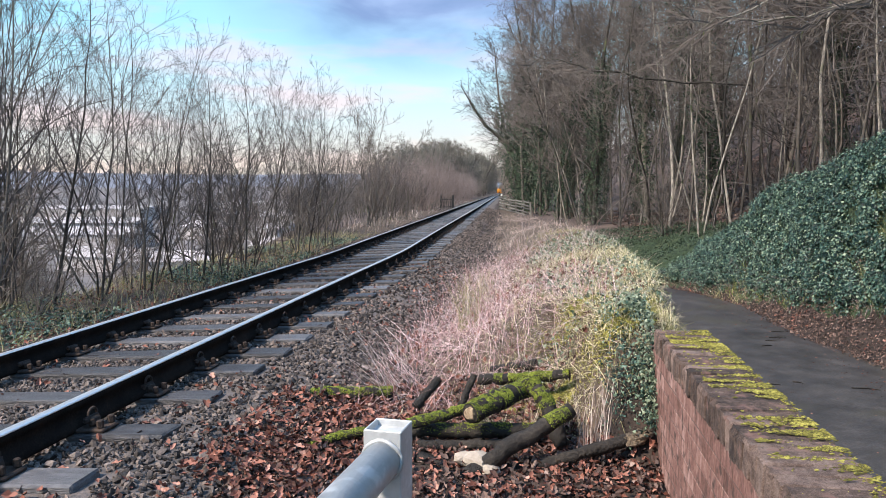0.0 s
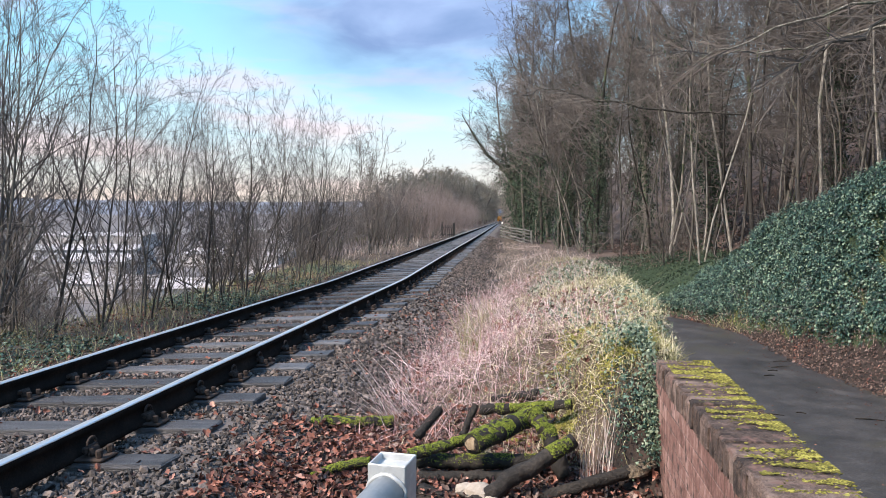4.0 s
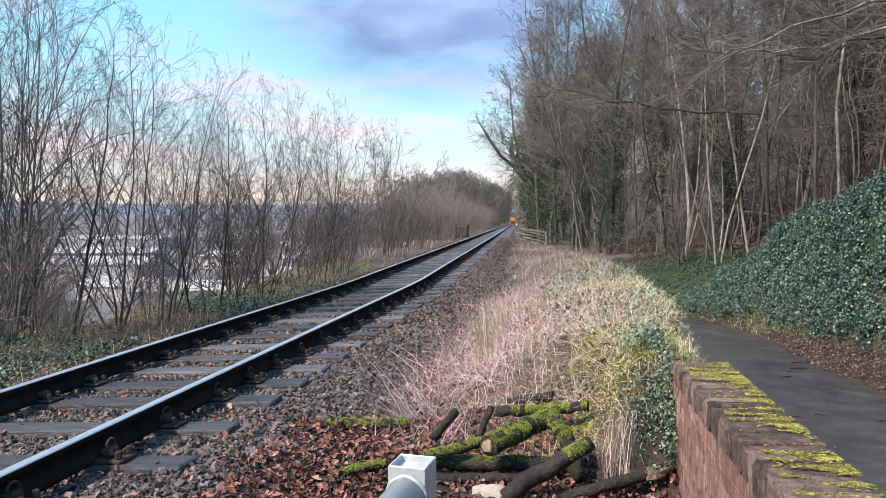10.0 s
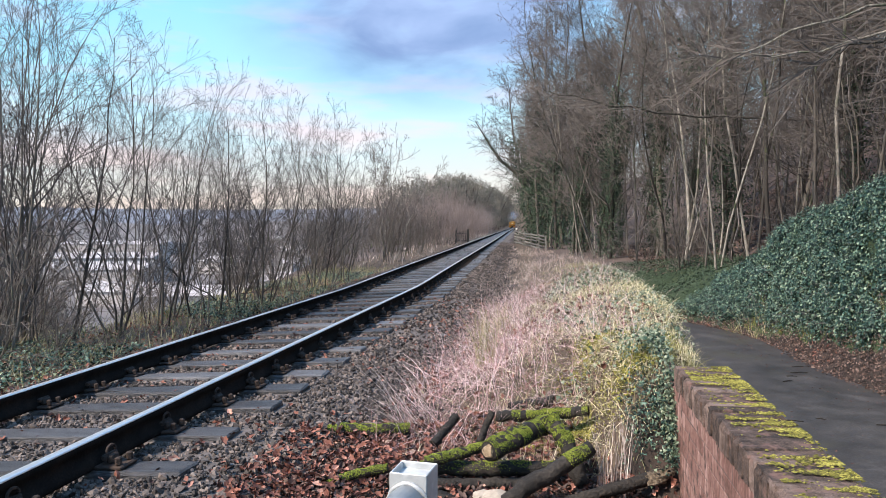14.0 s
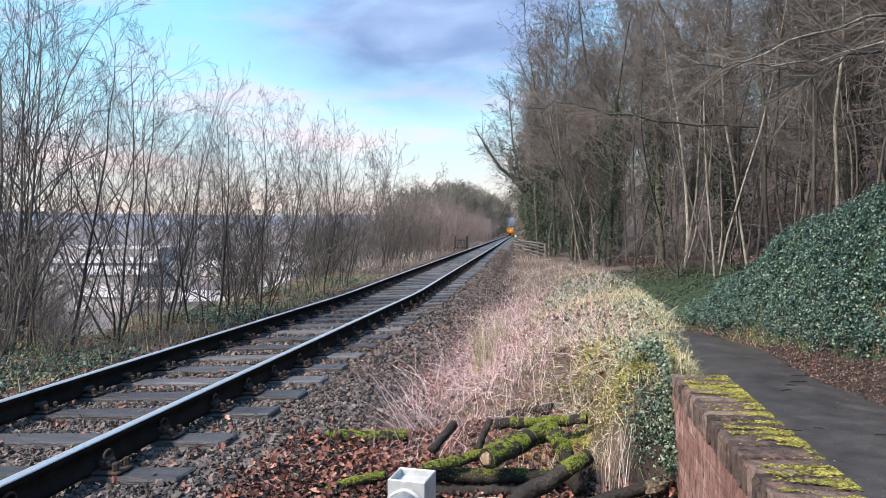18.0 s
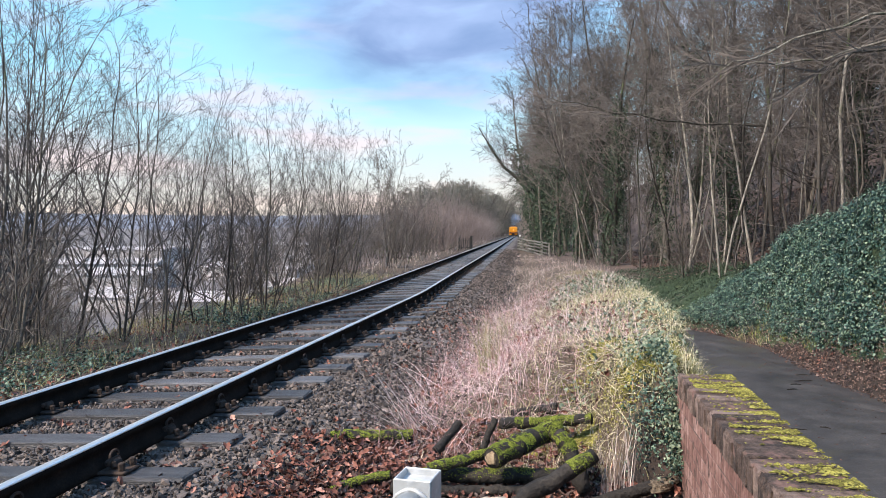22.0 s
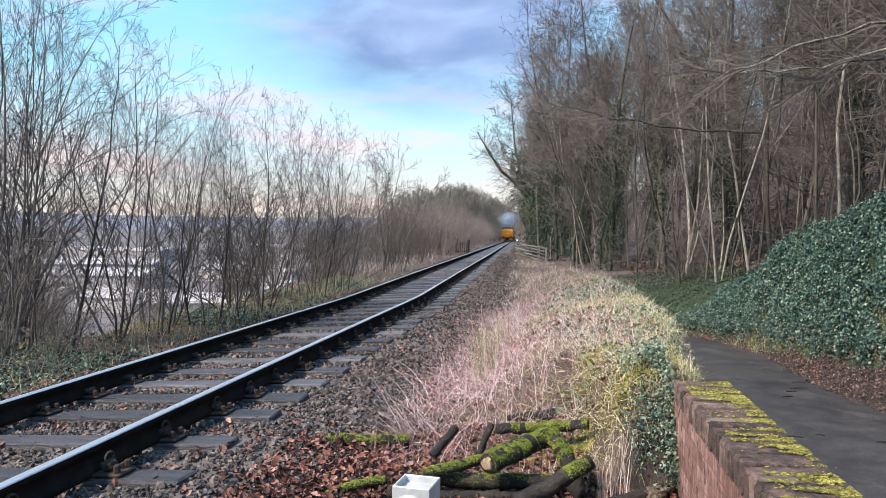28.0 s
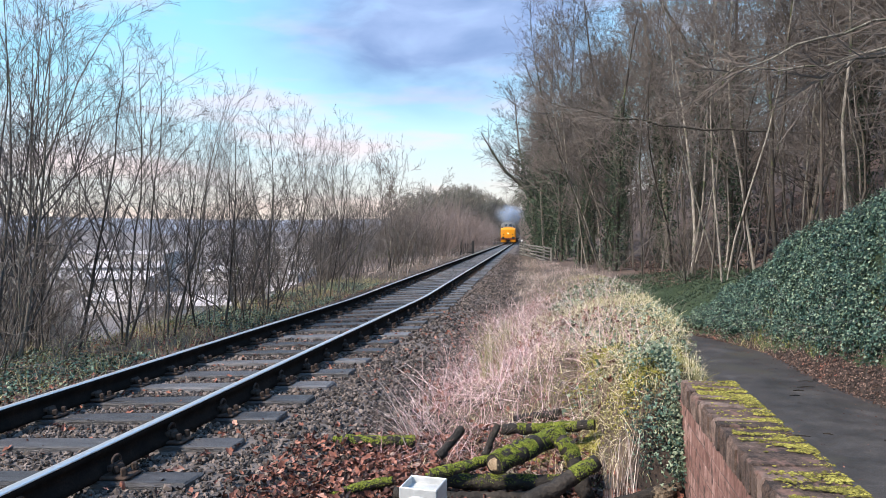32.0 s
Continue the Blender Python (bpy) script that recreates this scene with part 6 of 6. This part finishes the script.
# ---- fences by the crossing ----
def build_fences():
    a, b = np.array([-0.30, 45.5]), np.array([-3.05, 62.0])
    root = tagged(new("fence"), "weathered grey post-and-rail fence by the crossing", "fence")
    n = 5
    gz = [float(ground_z(*(a + (b - a) * k / n))) - 0.2 * (1 - k / n) for k in range(n + 1)]
    yaw = math.degrees(math.atan2(b[1] - a[1], b[0] - a[0]))
    for k in range(n + 1):
        p = a + (b - a) * k / n
        s = Shape()
        s.box((0, 0, 0.5), (0.13, 0.10, 1.25), bevel=0.015)
        part("fence_post", s.mesh("fence_post", M_FENCE), root, "", pose(p[0], p[1], gz[k] - 0.05, RNG.uniform(-3, 3), RNG.uniform(-3, 3), yaw))
    for k in range(n):
        p, q = a + (b - a) * k / n, a + (b - a) * (k + 1) / n
        for h in (0.16, 0.38, 0.60, 0.82, 1.0):
            s = Shape()
            z0, z1 = gz[k] + h + RNG.uniform(-0.03, 0.03), gz[k + 1] + h + RNG.uniform(-0.03, 0.03)
            s.tube([(*p, z0), (*((p + q) / 2), (z0 + z1) / 2 - 0.02), (*q, z1)], 0.05, 5, cap=True)
            part("fence_rail", s.mesh("fence_rail", M_FENCE), root)
    m = tagged(new("marker_post"), "short white-topped marker post by the crossing", "marker post")
    m.matrix_basis = pose(-2.85, 61.2, float(ground_z(-2.85, 61.2)))
    s = Shape()
    s.box((0, 0, 0.6), (0.12, 0.10, 1.2), bevel=0.01)
    part("shaft", s.mesh("shaft", M_FENCE), m)
    s = Shape()
    s.box((0, -0.06, 1.22), (0.13, 0.05, 0.14), bevel=0.01)
    part("plate", s.mesh("plate", material("white_paint", [(0.7, 0.7, 0.68), (0.82, 0.82, 0.80)], 8, 0.6, 0.1, 50)), m, "white painted plate")
    g = tagged(new("wicket_gate"), "small dark wooden gate beside the line", "gate")
    g.matrix_basis = pose(-7.25, 60, float(ground_z(-7.25, 60)) - 0.02)
    dark = material("dark_gate_wood", [(0.025, 0.025, 0.025), (0.075, 0.075, 0.075)], 8, 0.9, 0.3, 40)
    for x, h in ((-0.5, 1.25), (0.5, 1.15)):
        s = Shape()
        s.box((x, 0, h / 2 - 0.1), (0.18, 0.16, h + 0.3), bevel=0.015)
        part("gate_post", s.mesh("gate_post", dark), g)
    for k in range(5):
        s = Shape()
        s.box((-0.32 + 0.16 * k, 0.0, 0.55), (0.07, 0.03, 0.95), bevel=0.006)
        part("paling", s.mesh("paling", dark), g)
    for z in (0.25, 0.85):
        s = Shape()
        s.box((0, 0.035, z), (0.86, 0.04, 0.08), bevel=0.006)
        part("gate_rail", s.mesh("gate_rail", dark), g)
    f = tagged(new("broken_fence"), "leaning rails of a broken wooden fence", "fence")
    for k in range(3):
        s = Shape()
        s.tube([(-9.3, 59.6, -0.55 + 0.1 * k + float(ground_z(-9.3, 59.6)) * 0.5), (-7.8, 60, 0.0 + 0.2 * k)], 0.05, 5, cap=True)
        part("fence_rail", s.mesh("fence_rail", M_FENCE), f)


# ---- train ----
def loft(sections, mats=None, name="body", cap=True):
    """Skin over closed sections of equal count."""
    k = len(sections[0])
    v = np.concatenate([np.asarray(s, float) for s in sections])
    q = [(i * k + j, i * k + (j + 1) % k, (i + 1) * k + (j + 1) % k, (i + 1) * k + j) for i in range(len(sections) - 1) for j in range(k)]
    s = Shape()
    s.add(v, [], q)
    if cap:
        for i, flip in ((0, 1), (len(sections) - 1, 0)):
            c = np.mean(sections[i], 0)
            t = [(k, (j + 1) % k, j) if flip else (k, j, (j + 1) % k) for j in range(k)]
            s.add(np.vstack([sections[i], c]), t)
    return s


def section(y, half, z0, z1, arch):
    """A vehicle's cross-section with an arched roof."""
    pts = [(-half, y, z0), (-half, y, z1)]
    for a in np.linspace(math.pi, 0, 9)[1:-1]:
        pts.append((half * math.cos(a), y, z1 + arch * math.sin(a)))
    pts += [(half, y, z1), (half, y, z0)]
    return pts


def build_loco():
    root = tagged(new("locomotive"), "yellow-nosed diesel locomotive with a dark body", "locomotive")
    L = 18.5
    body = loft([section(1.55, 1.33, 1.05, 3.05, 0.82), section(L - 1.5, 1.33, 1.05, 3.05, 0.82)])
    part("body", body.mesh("body", M_DARKBODY, False), root, "dark painted body sides and roof")
    # raked cab front
    cab = loft([section(1.10, 1.26, 2.45, 2.50, 0.05), section(1.25, 1.29, 1.6, 2.95, 0.62), section(1.56, 1.33, 1.05, 3.05, 0.82)])
    part("cab_front", cab.mesh("cab_front", material("cab_surround", [(0.07, 0.072, 0.075), (0.12, 0.122, 0.125)], 4, 0.5, 0.0, 20)), root, "dark grey cab front round the windscreens")
    nose = loft([section(-0.02, 1.06, 1.04, 2.22, 0.18), section(0.06, 1.21, 1.0, 2.36, 0.24), section(0.25, 1.29, 0.99, 2.44, 0.28), section(1.30, 1.33, 1.0, 2.58, 0.30)])
    nose_ob = part("nose", nose.mesh("nose", M_YELLOW), root, "bright yellow nose end")
    s = Shape()
    s.box((0, -0.035, 1.78), (0.86, 0.03, 1.20), bevel=0.01)
    part("nose_door", s.mesh("nose_door", M_YELLOW), nose_ob)
    for x, w, z, roll in ((-0.98, 0.34, 2.98, -24), (-0.42, 0.60, 3.16, -5), (0.42, 0.60, 3.16, 5), (0.98, 0.34, 2.98, 24)):
        s = Shape()
        s.box((x, 1.05 + 0.16 * abs(x), z), (w, 0.05, 0.46), pose(0, 0, 0, -20, roll, 14 * x), bevel=0.01)
        glass = part("windscreen", s.mesh("windscreen", M_GLASS), root, "dark glass windscreen")
        s = Shape()
        s.box((x, 1.075 + 0.16 * abs(x), z), (w + 0.10, 0.03, 0.56), pose(0, 0, 0, -20, roll, 14 * x), bevel=0.01)
        part("window_frame", s.mesh("window_frame", M_FRAMEPAINT), glass, "pale window surround")
    s = Shape()
    s.tube([(0, -0.06, 1.78), (0, -0.10, 1.78)], [0.09, 0.08], 16, cap=True)
    part("headlight", s.mesh("headlight", M_LAMP), root, "lit round headlight")
    for x in (-0.78, 0.78):
        s = Shape()
        s.tube([(x, 0.0, 1.55), (x, -0.06, 1.55)], 0.09, 10, cap=True)
        part("marker_light", s.mesh("marker_light", M_GLASS), root)
    beam = Shape()
    beam.box((0, 0.15, 0.86), (2.62, 0.34, 0.30), bevel=0.03)
    part("buffer_beam", beam.mesh("buffer_beam", M_BEAMRED), root, "dirty red buffer beam")
    for x in (-0.82, 0.82):
        apron = Shape()
        apron.box((x, 0.12, 0.48), (0.92, 0.12, 0.50), bevel=0.03)
        part("snow_apron", apron.mesh("snow_apron", M_YELLOW), root, "yellow apron plate below the beam")
    for x in (-0.87, 0.87):
        s = Shape()
        s.tube([(x, 0.0, 0.98), (x, -0.42, 0.98), (x, -0.44, 0.98), (x, -0.50, 0.98)], [0.10, 0.10, 0.24, 0.24], 14, cap=True)
        part("buffer", s.mesh("buffer", M_BLACK), root)
    s = Shape()
    s.tube([(0, -0.02, 0.95), (0, -0.25, 0.85), (0, -0.28, 0.5)], 0.06, 6, cap=True)
    for x in (-0.45, -0.3, 0.3, 0.45):
        s.tube([(x, -0.02, 0.92), (x, -0.15, 0.7), (x * 0.9, -0.1, 0.42)], 0.03, 5, cap=True)
    part("coupling", s.mesh("coupling", M_BLACK), root)
    for y0 in (3.6, L - 3.6):
        s = Shape()
        for sx in (-1, 1):
            s.box((sx * 1.02, y0, 0.62), (0.16, 4.6, 0.32), bevel=0.03)
        s.box((0, y0, 0.7), (1.9, 1.2, 0.3), bevel=0.03)
        bogie = part("bogie", s.mesh("bogie", M_BLACK), root)
        for dy in (-1.85, 0, 1.85):
            for sx in (-1, 1):
                w = Shape()
                w.tube([(sx * 0.72, y0 + dy, 0.475), (sx * 0.74, y0 + dy, 0.475), (sx * 0.86, y0 + dy, 0.475)], [0.51, 0.475, 0.475], 22, cap=True)
                part("wheel", w.mesh("wheel", M_BLACK), bogie)
    s = Shape()
    for y in (6.0, 9.0, 12.0):
        s.tube([(0, y, 3.8), (0, y, 3.95)], [0.55, 0.5], 14, cap=True)
    part("roof_fan", s.mesh("roof_fan", M_BLACK), root)
    return root


def build_coach():
    root = tagged(new("railway_coach"), "dark passenger coach behind the locomotive", "railway coach", "coaches of the train")
    L = 19.6
    b = loft([section(0, 1.36, 1.0, 2.95, 0.85), section(L, 1.36, 1.0, 2.95, 0.85)])
    part("body", b.mesh("body", M_COACH), root)
    for sx in (-1, 1):
        for k in range(8):
            s = Shape()
            s.box((sx * 1.362, 1.7 + 2.3 * k, 2.25), (0.03, 1.3, 0.75), bevel=0.01)
            part("window", s.mesh("window", M_GLASS), root)
    for y0 in (3, L - 3):
        s = Shape()
        s.box((0, y0, 0.6), (2.2, 3.4, 0.4), bevel=0.04)
        bogie = part("bogie", s.mesh("bogie", M_BLACK), root)
        for dy in (-1.3, 1.3):
            for sx in (-1, 1):
                w = Shape()
                w.tube([(sx * 0.72, y0 + dy, 0.46), (sx * 0.86, y0 + dy, 0.46)], 0.46, 18, cap=True)
                part("wheel", w.mesh("wheel", M_BLACK), bogie)
    return root


def build_smoke():
    """Blue exhaust haze over the roof, in five thin rigid billows one behind another."""
    s = Shape()
    n = 15
    for k in range(5):
        gx, gz = np.meshgrid(np.linspace(-4.2, 5.2, n), np.linspace(2.4, 8.6, n))
        gy = 3.0 + 1.7 * k + 0.25 * ((gx - 0.45) ** 2 + (gz - 5.4) ** 2) ** 0.5 + 0.3 * wave(gx, gz, 1.6, k * 2.0)
        i, j = np.meshgrid(np.arange(n - 1), np.arange(n - 1), indexing="ij")
        q = np.stack([i * n + j, i * n + j + 1, (i + 1) * n + j + 1, (i + 1) * n + j], -1).reshape(-1, 4)
        s.add(np.stack([gx, gy, gz], -1).reshape(-1, 3), (), q)
    return tagged(new("exhaust_smoke", s.mesh("exhaust_smoke", M_SMOKE, True)), "thin blue exhaust smoke above the locomotive", "smoke", kind="stuff")


# ---- sheds in the valley ----
def build_valley():
    spots = [(-165, 330, 60, 24, 7, 20), (-210, 345, 46, 26, 7, -8), (-140, 420, 50, 24, 7, 12), (-330, 470, 120, 50, 10, 5), (-230, 560, 90, 40, 10, -15), (-120, 640, 90, 36, 9, 8), (-420, 620, 130, 60, 10, 14), (-300, 820, 110, 50, 10, 0), (-180, 980, 140, 60, 12, 10), (-560, 900, 150, 60, 12, -6), (-90, 860, 60, 30, 8, 20), (-420, 1200, 200, 70, 12, 6)]
    for x, y, lx, ly, h, rz in spots:
        z = float(ground_z(x, y))
        root = tagged(new("warehouse"), "large pale-roofed shed on the valley floor", "warehouse", "sheds in the valley")
        root.matrix_basis = pose(x, y, z, 0, 0, rz)
        s = Shape()
        s.box((0, 0, h / 2 - 2), (lx, ly, h + 4))
        part("wall", s.mesh("wall", M_SHEDWALL), root)
        r = Shape()
        v = [(-lx / 2 - 1, -ly / 2 - 1, h), (lx / 2 + 1, -ly / 2 - 1, h), (lx / 2 + 1, ly / 2 + 1, h), (-lx / 2 - 1, ly / 2 + 1, h), (-lx / 2 - 1, 0, h + 4), (lx / 2 + 1, 0, h + 4)]
        r.add(v, [(0, 4, 3), (1, 2, 5)], [(0, 1, 5, 4), (2, 3, 4, 5), (0, 3, 2, 1)])
        part("roof", r.mesh("roof", M_ROOFGREY), root)


build_logs()
build_guard_rail()
build_fences()
build_valley()
LOCO = build_loco()
COACHES = [build_coach()]
COACHES += [copy_thing(COACHES[0], Matrix()) for _ in range(3)]
SMOKE = build_smoke()
build_wall()

# the locomotive's nose along the line, time by time
TRAIN = [(0.0, 453.0), (8.0, 372.0), (16.0, 290.5), (24.0, 209.0), (32.0, 127.5)]


def motions():
    """The train comes down the straight towards the crossing."""
    for thing, back in [(LOCO, 0.0), (SMOKE, 0.0)] + [(c, 19.3 + 20.3 * k) for k, c in enumerate(COACHES)]:
        walk(thing, [(t, track_frame(y + back, 0, RAIL_TOP)) for t, y in TRAIN])


motions()
